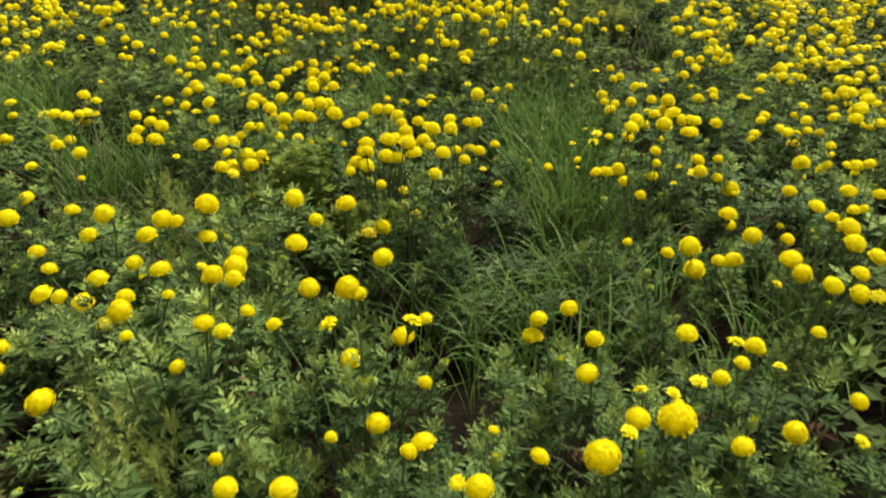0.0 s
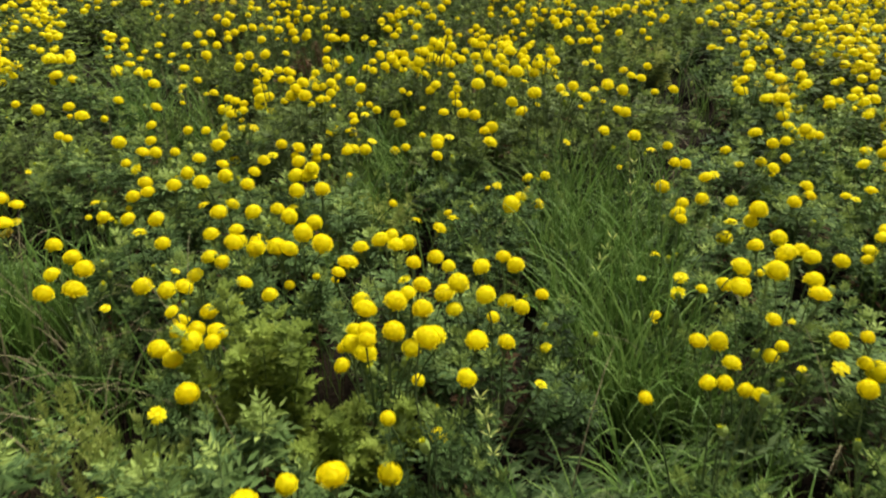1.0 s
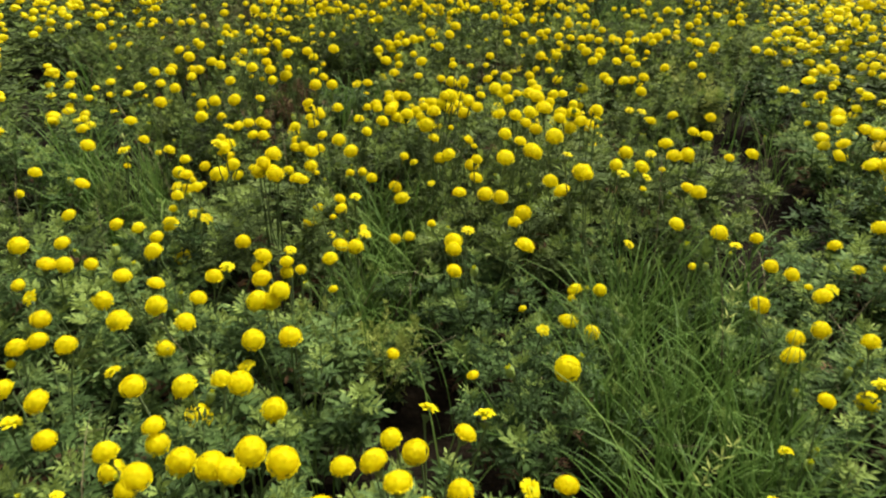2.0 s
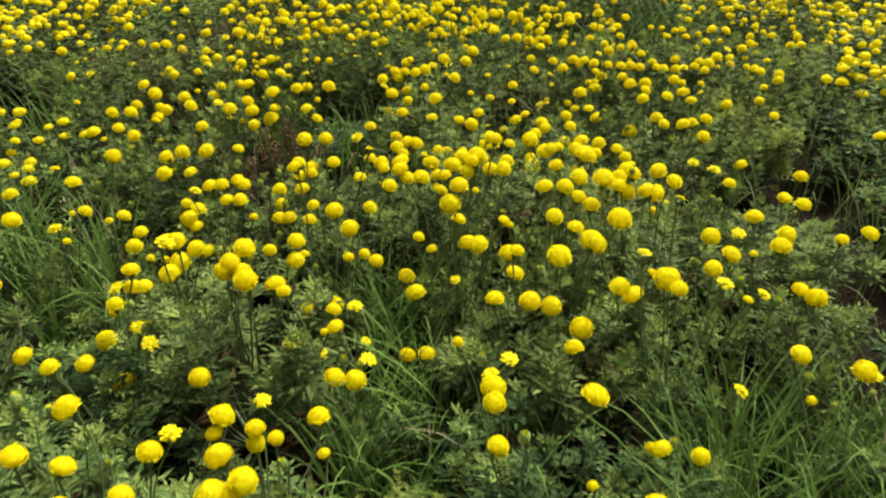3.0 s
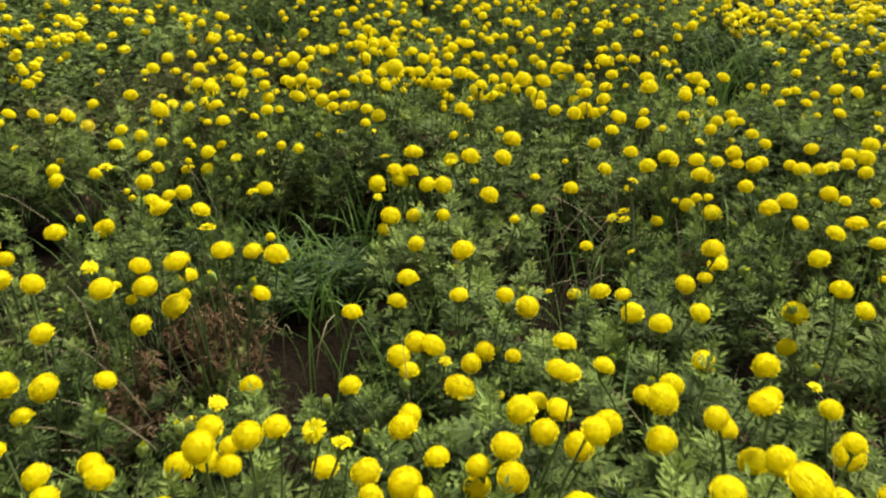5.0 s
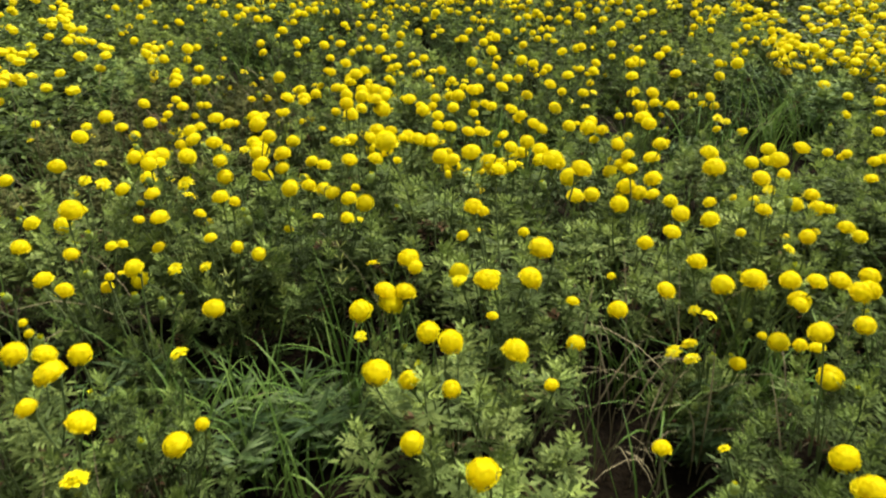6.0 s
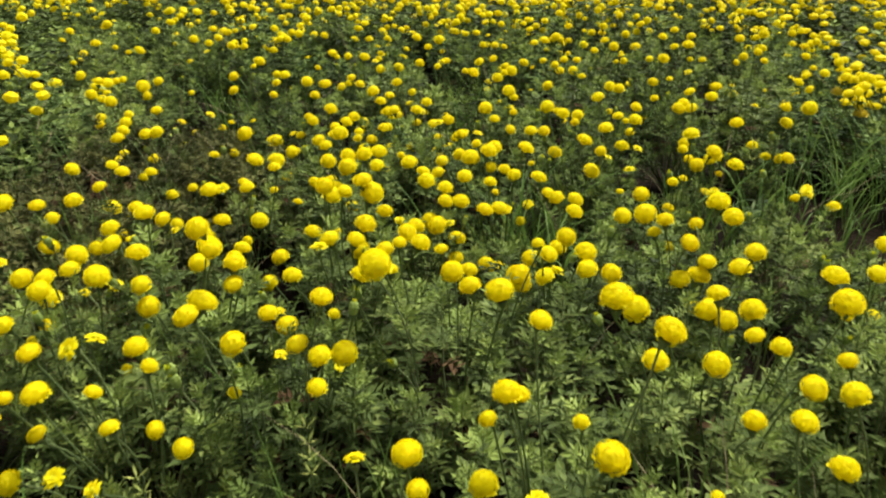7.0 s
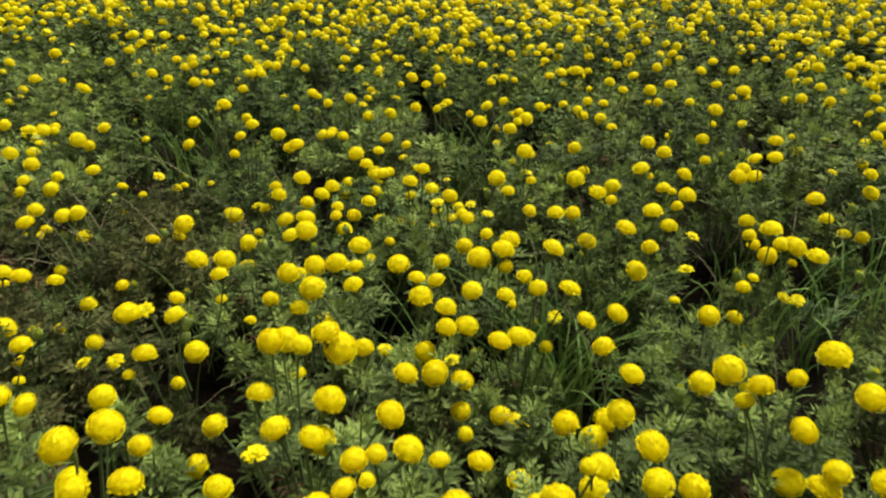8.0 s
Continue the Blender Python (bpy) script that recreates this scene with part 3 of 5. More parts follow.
marigold(-0.90, 2.22, [(0.12, 0.05, 0.32, 0.049), (0.03, -0.02, 0.41, 0.044), (0.02, -0.06, 0.38, 0.053), (-0.10, 0.11, 0.40), (-0.03, 0.05, 0.40), (-0.04, -0.03, 0.40), (-0.02, -0.11, 0.40)])
marigold(-0.14, 2.24, [(0.10, 0.15, 0.44, 0.037), (0.01, -0.01, 0.41, 0.034), (-0.15, -0.09, 0.43, 0.031), (0.07, 0.12, 0.43, 0.035), (-0.11, -0.05, 0.33, 0.046), (-0.03, 0.00, 0.45, 0.043), (0.03, -0.06, 0.38, 0.041), (0.06, 0.03, 0.40, 0.039), (0.17, 0.08, 0.35, 0.037), (-0.01, -0.04, 0.38, 0.033), (-0.12, 0.08, 0.40), (-0.05, 0.14, 0.40), (0.00, -0.13, 0.40), (0.01, 0.20, 0.41), (-0.14, -0.01, 0.41), (-0.01, 0.12, 0.39), (-0.07, 0.06, 0.43), (0.09, -0.01, 0.40)])
marigold(-0.65, 2.27, [(0.00, 0.00, 0.35), (-0.01, -0.05, 0.35)])
marigold(-0.50, 2.41, [(0.11, -0.11, 0.45), (0.11, 0.04, 0.40, 0.043), (0.02, 0.16, 0.36), (-0.07, 0.16, 0.28, 0.054), (-0.11, -0.10, 0.44, 0.039), (-0.04, -0.16, 0.45, 0.044), (-0.15, 0.10, 0.40), (0.04, -0.09, 0.40), (0.07, -0.10, 0.40), (0.00, 0.12, 0.40), (-0.06, 0.10, 0.40), (0.15, -0.09, 0.41), (-0.08, 0.00, 0.40), (-0.14, -0.05, 0.35), (-0.07, -0.02, 0.38), (-0.09, -0.11, 0.37), (-0.02, -0.06, 0.38)])
marigold(0.55, 2.47, [(0.00, 0.00, 0.40)])
marigold(-0.82, 2.49, [(-0.09, 0.06, 0.36), (0.05, 0.06, 0.46), (-0.02, -0.04, 0.37), (0.04, -0.06, 0.35), (0.02, -0.02, 0.40), (0.12, 0.06, 0.40), (-0.12, -0.01, 0.40), (-0.07, 0.17, 0.39), (-0.11, 0.16, 0.38)])
marigold(0.76, 2.65, [(-0.12, 0.11, 0.28, 0.047), (0.05, -0.04, 0.36, 0.051), (0.03, 0.10, 0.32, 0.041), (-0.02, -0.02, 0.26, 0.047), (0.08, -0.13, 0.32, 0.046), (-0.09, 0.17, 0.28), (-0.02, -0.04, 0.32), (0.04, -0.03, 0.32), (0.19, 0.05, 0.34)])
marigold(-1.04, 2.65, [(0.00, 0.00, 0.36)])
marigold(0.09, 2.68, [(0.00, 0.00, 0.40, 0.027), (0.03, -0.12, 0.40)])
marigold(-0.43, 2.79, [(-0.05, 0.06, 0.36), (-0.03, 0.16, 0.40), (0.03, -0.13, 0.40), (-0.04, -0.14, 0.40), (-0.05, -0.17, 0.36), (-0.08, 0.06, 0.36), (-0.08, 0.12, 0.38, 0.046), (-0.03, 0.07, 0.38, 0.044), (0.00, 0.16, 0.38, 0.026), (0.06, 0.21, 0.38, 0.040), (-0.04, 0.25, 0.38, 0.030), (-0.03, 0.15, 0.38, 0.030)])
marigold(0.74, 2.85, [(0.00, 0.00, 0.28), (0.03, 0.08, 0.32), (0.07, 0.12, 0.31), (0.18, -0.04, 0.40)])
marigold(-0.69, 2.86, [(0.01, -0.13, 0.32), (-0.07, -0.13, 0.39), (0.07, 0.06, 0.38), (0.14, 0.21, 0.33), (-0.09, 0.14, 0.40), (-0.12, 0.03, 0.40), (0.06, -0.12, 0.38), (0.06, -0.03, 0.38), (-0.02, -0.06, 0.38), (0.17, 0.12, 0.40, 0.042), (0.09, 0.10, 0.38, 0.036), (0.16, 0.10, 0.38, 0.030), (-0.05, 0.03, 0.38, 0.040)])
marigold(1.06, 2.86, [(0.00, 0.00, 0.32), (-0.02, -0.07, 0.32)])
marigold(-0.90, 2.94, [(0.00, 0.00, 0.40), (-0.12, -0.09, 0.40), (-0.07, -0.14, 0.40), (0.07, -0.12, 0.38), (-0.03, -0.19, 0.38)])
marigold(0.25, 2.98, [(-0.03, 0.06, 0.27, 0.039), (-0.06, -0.05, 0.25, 0.049), (0.09, 0.07, 0.39, 0.029), (0.02, 0.01, 0.30, 0.032), (-0.01, -0.08, 0.24, 0.037)])
marigold(0.93, 3.08, [(0.00, 0.00, 0.30), (-0.01, 0.11, 0.31), (0.05, -0.05, 0.33), (0.06, -0.19, 0.40), (0.07, -0.06, 0.40), (0.12, -0.04, 0.40), (0.05, 0.04, 0.40)])
marigold(-0.01, 3.09, [(0.09, 0.10, 0.38, 0.039), (-0.03, 0.09, 0.36, 0.035), (0.10, -0.06, 0.40), (-0.07, -0.08, 0.40), (-0.07, -0.04, 0.40), (-0.07, -0.18, 0.40), (-0.07, 0.03, 0.37)])
marigold(-1.08, 3.09, [(0.02, 0.10, 0.40), (-0.03, -0.06, 0.40), (0.07, -0.05, 0.40), (0.08, -0.15, 0.40), (0.12, -0.15, 0.40)])
marigold(-1.33, 3.09, [(0.00, 0.00, 0.40), (0.04, -0.03, 0.40)])
marigold(0.60, 3.10, [(0.05, -0.13, 0.27, 0.046), (0.12, -0.11, 0.34), (-0.12, 0.04, 0.40), (-0.03, -0.01, 0.40), (-0.01, 0.23, 0.40), (0.12, 0.00, 0.30), (0.13, 0.13, 0.31), (0.06, 0.09, 0.31)])
marigold(1.16, 3.15, [(0.00, 0.00, 0.40), (0.02, -0.06, 0.40)])
marigold(-0.84, 3.27, [(-0.02, -0.05, 0.32, 0.039), (-0.01, 0.03, 0.32, 0.045), (0.06, 0.03, 0.35, 0.034), (0.02, -0.01, 0.24, 0.051), (0.00, -0.19, 0.42), (-0.08, -0.13, 0.40), (0.01, 0.16, 0.41), (0.00, 0.10, 0.40), (0.02, 0.04, 0.40, 0.034), (0.00, 0.17, 0.36), (0.04, 0.14, 0.38), (0.13, -0.08, 0.39)])
marigold(-0.35, 3.28, [(-0.11, -0.05, 0.48, 0.028), (-0.11, -0.03, 0.35, 0.037), (0.11, 0.06, 0.25, 0.037), (0.15, 0.04, 0.27, 0.038), (0.04, -0.06, 0.33, 0.034), (-0.02, -0.10, 0.32, 0.041), (-0.03, 0.01, 0.40, 0.031), (0.01, 0.02, 0.40, 0.033), (-0.02, -0.05, 0.40, 0.034), (0.02, -0.11, 0.32)])
marigold(0.31, 3.29, [(-0.06, -0.05, 0.50, 0.049), (0.04, -0.07, 0.50, 0.034), (0.23, 0.13, 0.47, 0.045), (0.01, 0.15, 0.57), (-0.09, 0.01, 0.52, 0.031), (-0.06, -0.12, 0.52, 0.031), (0.08, -0.14, 0.52, 0.027), (-0.13, 0.00, 0.45, 0.043), (0.03, -0.03, 0.51, 0.034), (-0.09, 0.05, 0.40)])
marigold(-0.59, 3.34, [(0.05, -0.07, 0.48), (0.03, 0.02, 0.50, 0.044), (0.01, -0.02, 0.49), (-0.02, -0.20, 0.35), (-0.08, -0.09, 0.57), (-0.01, 0.00, 0.46), (-0.10, 0.28, 0.35), (-0.10, 0.01, 0.52), (0.12, 0.09, 0.48), (0.10, -0.05, 0.46), (0.12, 0.06, 0.45), (-0.13, 0.02, 0.44), (0.03, -0.02, 0.47)])
marigold(0.57, 3.36, [(0.00, 0.00, 0.40)])
marigold(0.06, 3.38, [(0.15, 0.09, 0.51, 0.052), (-0.07, 0.05, 0.40, 0.040), (-0.07, 0.04, 0.46, 0.033), (0.05, -0.10, 0.36, 0.048), (0.01, 0.08, 0.52, 0.038), (0.05, 0.05, 0.51, 0.035), (0.08, 0.03, 0.49, 0.049), (0.00, -0.07, 0.51, 0.048), (0.08, 0.20, 0.51), (0.09, 0.01, 0.49), (-0.12, -0.05, 0.40, 0.039), (-0.01, -0.08, 0.40, 0.042), (-0.15, 0.05, 0.47), (-0.05, -0.06, 0.40)])
marigold(-1.29, 3.38, [(-0.14, 0.01, 0.40), (-0.05, -0.09, 0.40), (0.01, 0.09, 0.40), (0.18, 0.01, 0.40)])
marigold(-1.58, 3.39, [(0.05, -0.03, 0.40), (-0.06, 0.03, 0.40)])
marigold(0.11, 3.59, [(0.00, 0.00, 0.53), (0.06, 0.15, 0.49)])
marigold(-0.11, 3.60, [(0.01, 0.02, 0.58, 0.032), (-0.08, -0.08, 0.41, 0.025), (0.00, 0.01, 0.56, 0.033), (0.07, 0.11, 0.60, 0.031), (0.08, 0.00, 0.57), (0.20, 0.02, 0.57, 0.032), (-0.11, 0.21, 0.46, 0.046), (0.17, -0.03, 0.54, 0.041), (-0.05, 0.01, 0.55, 0.029), (-0.04, -0.12, 0.54), (-0.02, -0.09, 0.49, 0.033), (0.08, -0.08, 0.48, 0.029), (0.09, -0.10, 0.41), (-0.12, -0.07, 0.29), (-0.14, -0.03, 0.31), (0.00, -0.07, 0.42), (-0.06, 0.22, 0.42, 0.039), (-0.02, -0.09, 0.57), (-0.03, 0.17, 0.51)])
marigold(0.33, 3.61, [(0.10, -0.09, 0.44, 0.042), (-0.14, -0.04, 0.56, 0.050), (0.02, 0.09, 0.46, 0.045), (-0.16, -0.03, 0.49), (0.01, -0.06, 0.56), (-0.07, 0.10, 0.48, 0.040), (0.02, 0.16, 0.43, 0.039), (0.15, -0.10, 0.40, 0.045), (-0.01, 0.07, 0.48), (-0.06, 0.15, 0.48), (0.07, 0.25, 0.40)])
marigold(-0.44, 3.62, [(0.00, 0.14, 0.39, 0.046), (0.11, 0.04, 0.30, 0.037), (-0.05, 0.13, 0.41, 0.033), (0.02, -0.08, 0.25, 0.044), (0.05, -0.01, 0.34, 0.027), (0.11, -0.03, 0.48, 0.031), (-0.03, -0.16, 0.29, 0.035), (-0.08, 0.09, 0.53), (-0.16, 0.08, 0.31), (-0.12, 0.16, 0.36), (-0.07, 0.17, 0.35), (0.05, 0.04, 0.39)])
marigold(-0.85, 3.65, [(0.08, -0.10, 0.36, 0.049), (-0.06, 0.18, 0.27), (0.11, -0.07, 0.38)])
marigold(0.69, 3.67, [(0.06, 0.10, 0.40), (0.03, 0.14, 0.40), (-0.16, -0.06, 0.40), (-0.09, 0.03, 0.40), (-0.05, -0.07, 0.40), (0.07, -0.09, 0.40), (0.15, -0.06, 0.40)])
marigold(-1.19, 3.75, [(-0.03, -0.06, 0.40), (-0.11, 0.09, 0.40), (0.13, -0.01, 0.40), (0.10, -0.11, 0.40)])
marigold(-0.97, 3.82, [(0.00, 0.00, 0.30)])
marigold(0.59, 3.86, [(0.00, 0.00, 0.42)])
marigold(-0.18, 3.86, [(0.00, 0.13, 0.35), (0.04, 0.05, 0.45), (0.14, 0.05, 0.53), (0.10, -0.08, 0.53), (-0.12, -0.06, 0.44)])
marigold(-0.50, 3.92, [(-0.02, -0.05, 0.54, 0.040), (0.11, -0.01, 0.53, 0.033), (-0.09, -0.12, 0.35, 0.039), (0.18, -0.05, 0.46, 0.031), (0.03, -0.02, 0.53, 0.038), (-0.03, 0.06, 0.40), (-0.11, 0.00, 0.38), (0.02, 0.14, 0.40), (-0.08, 0.14, 0.40), (-0.04, 0.10, 0.40), (0.10, 0.08, 0.38), (-0.03, -0.09, 0.42), (-0.12, 0.05, 0.31), (0.14, 0.01, 0.49), (-0.07, 0.09, 0.38), (0.17, -0.01, 0.46)])
marigold(0.21, 3.93, [(0.13, -0.05, 0.44, 0.044), (-0.12, -0.21, 0.57, 0.034), (-0.11, -0.03, 0.56, 0.030), (-0.01, -0.09, 0.51, 0.059), (0.09, 0.00, 0.49, 0.033), (0.08, -0.02, 0.40, 0.060), (0.11, -0.08, 0.40, 0.046), (-0.12, 0.10, 0.40), (0.03, 0.24, 0.31), (0.00, 0.06, 0.40), (-0.03, -0.05, 0.51), (-0.12, -0.12, 0.53), (0.01, 0.09, 0.48), (-0.06, 0.04, 0.48)])
marigold(-0.80, 3.95, [(-0.09, 0.08, 0.38), (-0.03, 0.06, 0.35, 0.043), (-0.05, -0.09, 0.32, 0.048), (0.07, 0.05, 0.36, 0.041), (0.05, -0.06, 0.36, 0.038), (0.05, 0.07, 0.36), (0.00, -0.13, 0.24, 0.043), (-0.03, -0.10, 0.30, 0.041), (0.15, 0.13, 0.30), (0.03, -0.02, 0.39, 0.039), (-0.02, -0.09, 0.40), (-0.13, 0.21, 0.33), (-0.05, -0.01, 0.31), (0.08, -0.04, 0.35), (-0.06, -0.06, 0.35)])
marigold(0.82, 3.95, [(0.00, 0.00, 0.40), (-0.01, 0.38, 0.28)])
marigold(-1.13, 3.96, [(0.02, 0.10, 0.42, 0.047), (0.06, 0.00, 0.28), (0.12, -0.11, 0.24), (-0.13, 0.05, 0.40), (-0.04, -0.04, 0.40)])
marigold(0.46, 4.03, [(-0.05, -0.13, 0.44, 0.046), (-0.11, -0.03, 0.40, 0.046), (-0.09, 0.07, 0.40), (0.13, 0.12, 0.36), (0.12, -0.08, 0.42)])
marigold(-0.14, 4.06, [(-0.14, -0.15, 0.44, 0.047), (0.07, -0.10, 0.58, 0.030), (0.02, 0.10, 0.29), (0.04, 0.27, 0.33), (0.10, 0.14, 0.40), (0.11, -0.03, 0.39), (0.16, 0.01, 0.40), (0.03, 0.04, 0.40), (0.00, -0.06, 0.42), (0.09, 0.04, 0.40), (0.06, -0.01, 0.40), (-0.04, -0.07, 0.39), (-0.10, -0.02, 0.36), (-0.14, 0.03, 0.40), (-0.15, 0.00, 0.40), (-0.12, -0.16, 0.42), (0.07, 0.13, 0.34)])
marigold(-0.60, 4.16, [(0.00, 0.00, 0.36)])
marigold(-0.95, 4.20, [(-0.05, -0.02, 0.36), (-0.02, -0.08, 0.35), (0.00, -0.03, 0.39), (0.05, 0.03, 0.45, 0.040), (-0.01, 0.14, 0.48), (-0.15, 0.00, 0.43), (0.11, 0.14, 0.47, 0.045), (-0.03, -0.09, 0.40), (0.08, -0.05, 0.40), (0.17, -0.03, 0.40), (-0.02, -0.15, 0.37)])
marigold(0.19, 4.22, [(-0.05, 0.04, 0.45), (-0.11, -0.19, 0.48), (0.02, 0.00, 0.40, 0.041), (-0.15, -0.01, 0.40, 0.037), (0.12, -0.01, 0.40), (0.10, -0.09, 0.40), (-0.05, -0.06, 0.40), (-0.09, -0.05, 0.37)])
marigold(-0.28, 4.27, [(-0.11, -0.05, 0.35, 0.038), (0.08, -0.02, 0.32, 0.057), (-0.01, -0.01, 0.35, 0.037), (0.03, 0.05, 0.36), (0.13, 0.10, 0.31, 0.041), (-0.12, 0.10, 0.40), (0.10, 0.01, 0.35), (0.00, 0.06, 0.36), (-0.03, 0.02, 0.36)])
marigold(-1.22, 4.35, [(0.04, 0.05, 0.44), (0.02, -0.02, 0.41), (-0.06, -0.03, 0.40), (0.14, -0.01, 0.43), (-0.03, 0.07, 0.43)])
marigold(0.00, 4.36, [(0.00, 0.00, 0.34)])
marigold(-0.67, 4.41, [(-0.05, 0.03, 0.44), (-0.03, -0.06, 0.52), (-0.08, -0.14, 0.44, 0.037), (0.15, -0.07, 0.54), (0.01, 0.01, 0.55, 0.033), (-0.04, 0.13, 0.53, 0.038), (-0.09, 0.11, 0.57, 0.029), (0.09, 0.01, 0.41), (0.09, -0.13, 0.30), (0.04, -0.02, 0.52), (-0.11, -0.03, 0.45), (-0.04, -0.08, 0.44)])
marigold(0.55, 4.42, [(-0.09, 0.01, 0.36), (0.00, -0.06, 0.41), (0.05, -0.09, 0.42), (0.14, -0.04, 0.42), (-0.05, 0.05, 0.46), (-0.10, -0.01, 0.29), (0.00, 0.03, 0.40), (0.09, -0.05, 0.41), (0.12, -0.10, 0.38)])
marigold(-0.90, 4.43, [(0.00, 0.00, 0.46), (0.10, -0.01, 0.47)])
marigold(-0.19, 4.47, [(-0.11, 0.01, 0.41), (0.00, 0.07, 0.44, 0.047), (-0.14, 0.11, 0.29), (-0.01, -0.07, 0.42), (0.08, -0.04, 0.40), (0.12, -0.08, 0.40)])
marigold(0.19, 4.49, [(0.08, -0.06, 0.44), (0.10, -0.02, 0.48), (-0.14, 0.07, 0.32), (-0.11, 0.14, 0.40, 0.029), (-0.04, -0.03, 0.34), (0.06, -0.12, 0.40), (0.06, -0.02, 0.40), (-0.11, -0.03, 0.39), (-0.09, -0.12, 0.44), (0.15, 0.06, 0.40)])
marigold(-1.16, 4.53, [(-0.03, 0.04, 0.48), (0.03, -0.03, 0.47), (-0.07, -0.07, 0.29), (0.04, -0.07, 0.40), (-0.08, 0.07, 0.40), (0.01, 0.04, 0.40), (0.09, -0.11, 0.44)])
marigold(0.83, 4.59, [(0.00, 0.00, 0.40), (0.13, 0.04, 0.40), (-0.11, 0.15, 0.40), (-0.05, 0.14, 0.40), (-0.11, 0.05, 0.40), (0.12, -0.12, 0.40)])
marigold(-0.96, 4.75, [(0.08, -0.05, 0.52, 0.036), (0.07, 0.03, 0.42, 0.053), (-0.04, -0.04, 0.40), (-0.14, -0.06, 0.40), (0.02, 0.11, 0.40, 0.044), (0.03, -0.16, 0.47)])
marigold(0.44, 4.76, [(0.02, 0.11, 0.52), (-0.09, 0.01, 0.51), (-0.04, -0.07, 0.32, 0.049), (-0.03, 0.04, 0.40), (0.21, -0.07, 0.40), (-0.02, 0.12, 0.40), (-0.04, 0.03, 0.40), (0.13, -0.06, 0.42), (0.09, 0.02, 0.42)])
marigold(-0.74, 4.76, [(0.08, -0.08, 0.36, 0.044), (-0.09, 0.02, 0.46), (0.07, 0.02, 0.46)])
marigold(1.04, 4.80, [(0.00, 0.00, 0.40), (0.09, 0.09, 0.40)])
marigold(-0.21, 4.83, [(0.09, 0.00, 0.43, 0.047), (-0.15, 0.03, 0.36, 0.051), (-0.09, -0.03, 0.39, 0.039), (-0.06, 0.04, 0.44, 0.040), (0.15, -0.03, 0.38, 0.026), (-0.02, -0.03, 0.47, 0.042), (-0.02, -0.09, 0.42, 0.031), (0.06, 0.15, 0.40, 0.024), (-0.08, -0.19, 0.40, 0.036)])
marigold(-1.08, 4.95, [(0.00, 0.00, 0.45), (-0.15, 0.03, 0.40)])
marigold(0.70, 4.99, [(-0.04, 0.17, 0.38), (-0.16, -0.04, 0.40), (0.01, 0.10, 0.40), (0.03, 0.07, 0.40), (0.08, 0.07, 0.40), (0.03, -0.09, 0.40), (-0.09, -0.13, 0.40), (0.05, -0.13, 0.40), (-0.11, 0.05, 0.42), (0.12, 0.09, 0.40), (0.12, -0.14, 0.40)])
marigold(-1.57, 5.00, [(0.00, 0.00, 0.40), (-0.06, -0.04, 0.40)])
marigold(0.32, 5.07, [(-0.11, 0.02, 0.39, 0.038), (-0.07, 0.16, 0.45, 0.039), (-0.19, 0.07, 0.31, 0.044), (-0.08, 0.00, 0.25, 0.036), (-0.06, -0.05, 0.27, 0.034), (0.04, -0.02, 0.44, 0.046), (0.01, 0.04, 0.39, 0.046), (0.06, 0.01, 0.42, 0.047), (0.10, -0.06, 0.32, 0.041), (-0.02, 0.12, 0.40, 0.042), (0.02, -0.08, 0.28, 0.034), (-0.05, 0.00, 0.27, 0.036), (0.13, 0.01, 0.42, 0.042), (0.13, -0.05, 0.40), (-0.06, -0.09, 0.40, 0.032)])
marigold(-0.87, 5.11, [(0.00, 0.00, 0.43)])
marigold(-0.36, 5.12, [(0.04, 0.12, 0.38, 0.048), (-0.05, -0.06, 0.36, 0.046), (-0.04, 0.13, 0.36, 0.034), (0.01, -0.03, 0.36, 0.053), (-0.04, -0.15, 0.36, 0.024), (0.06, 0.01, 0.42, 0.032), (-0.03, -0.10, 0.24), (0.00, -0.02, 0.38), (0.04, -0.02, 0.38)])
marigold(0.98, 5.14, [(-0.07, 0.03, 0.40), (0.03, 0.11, 0.40), (-0.09, -0.10, 0.40), (0.05, 0.00, 0.40), (0.10, -0.05, 0.40), (-0.16, 0.07, 0.40), (0.13, -0.12, 0.40), (0.12, -0.08, 0.40), (-0.04, 0.00, 0.40), (0.08, 0.10, 0.40), (-0.11, -0.04, 0.40)])
marigold(-0.09, 5.18, [(0.02, -0.11, 0.43, 0.050), (-0.07, -0.15, 0.45, 0.049), (0.12, -0.12, 0.28, 0.039), (-0.07, 0.05, 0.50, 0.031), (0.14, 0.13, 0.50, 0.039), (-0.03, 0.16, 0.55, 0.036), (-0.12, 0.00, 0.38, 0.044), (0.05, -0.02, 0.45, 0.051), (-0.11, 0.09, 0.42, 0.029), (0.02, 0.05, 0.45, 0.024), (0.11, -0.10, 0.37, 0.028), (0.14, 0.09, 0.58), (-0.09, 0.03, 0.52), (-0.12, -0.07, 0.40, 0.035), (-0.05, -0.05, 0.40, 0.035)])
marigold(1.20, 5.19, [(0.00, 0.00, 0.40), (-0.03, -0.21, 0.40)])
marigold(0.47, 5.21, [(-0.12, 0.08, 0.45, 0.043), (0.00, 0.09, 0.47, 0.037), (0.02, -0.11, 0.36, 0.048), (0.02, -0.02, 0.43, 0.029), (-0.09, -0.02, 0.47, 0.022), (0.04, 0.16, 0.56), (0.10, -0.10, 0.40), (0.03, -0.06, 0.48), (0.04, -0.12, 0.41)])
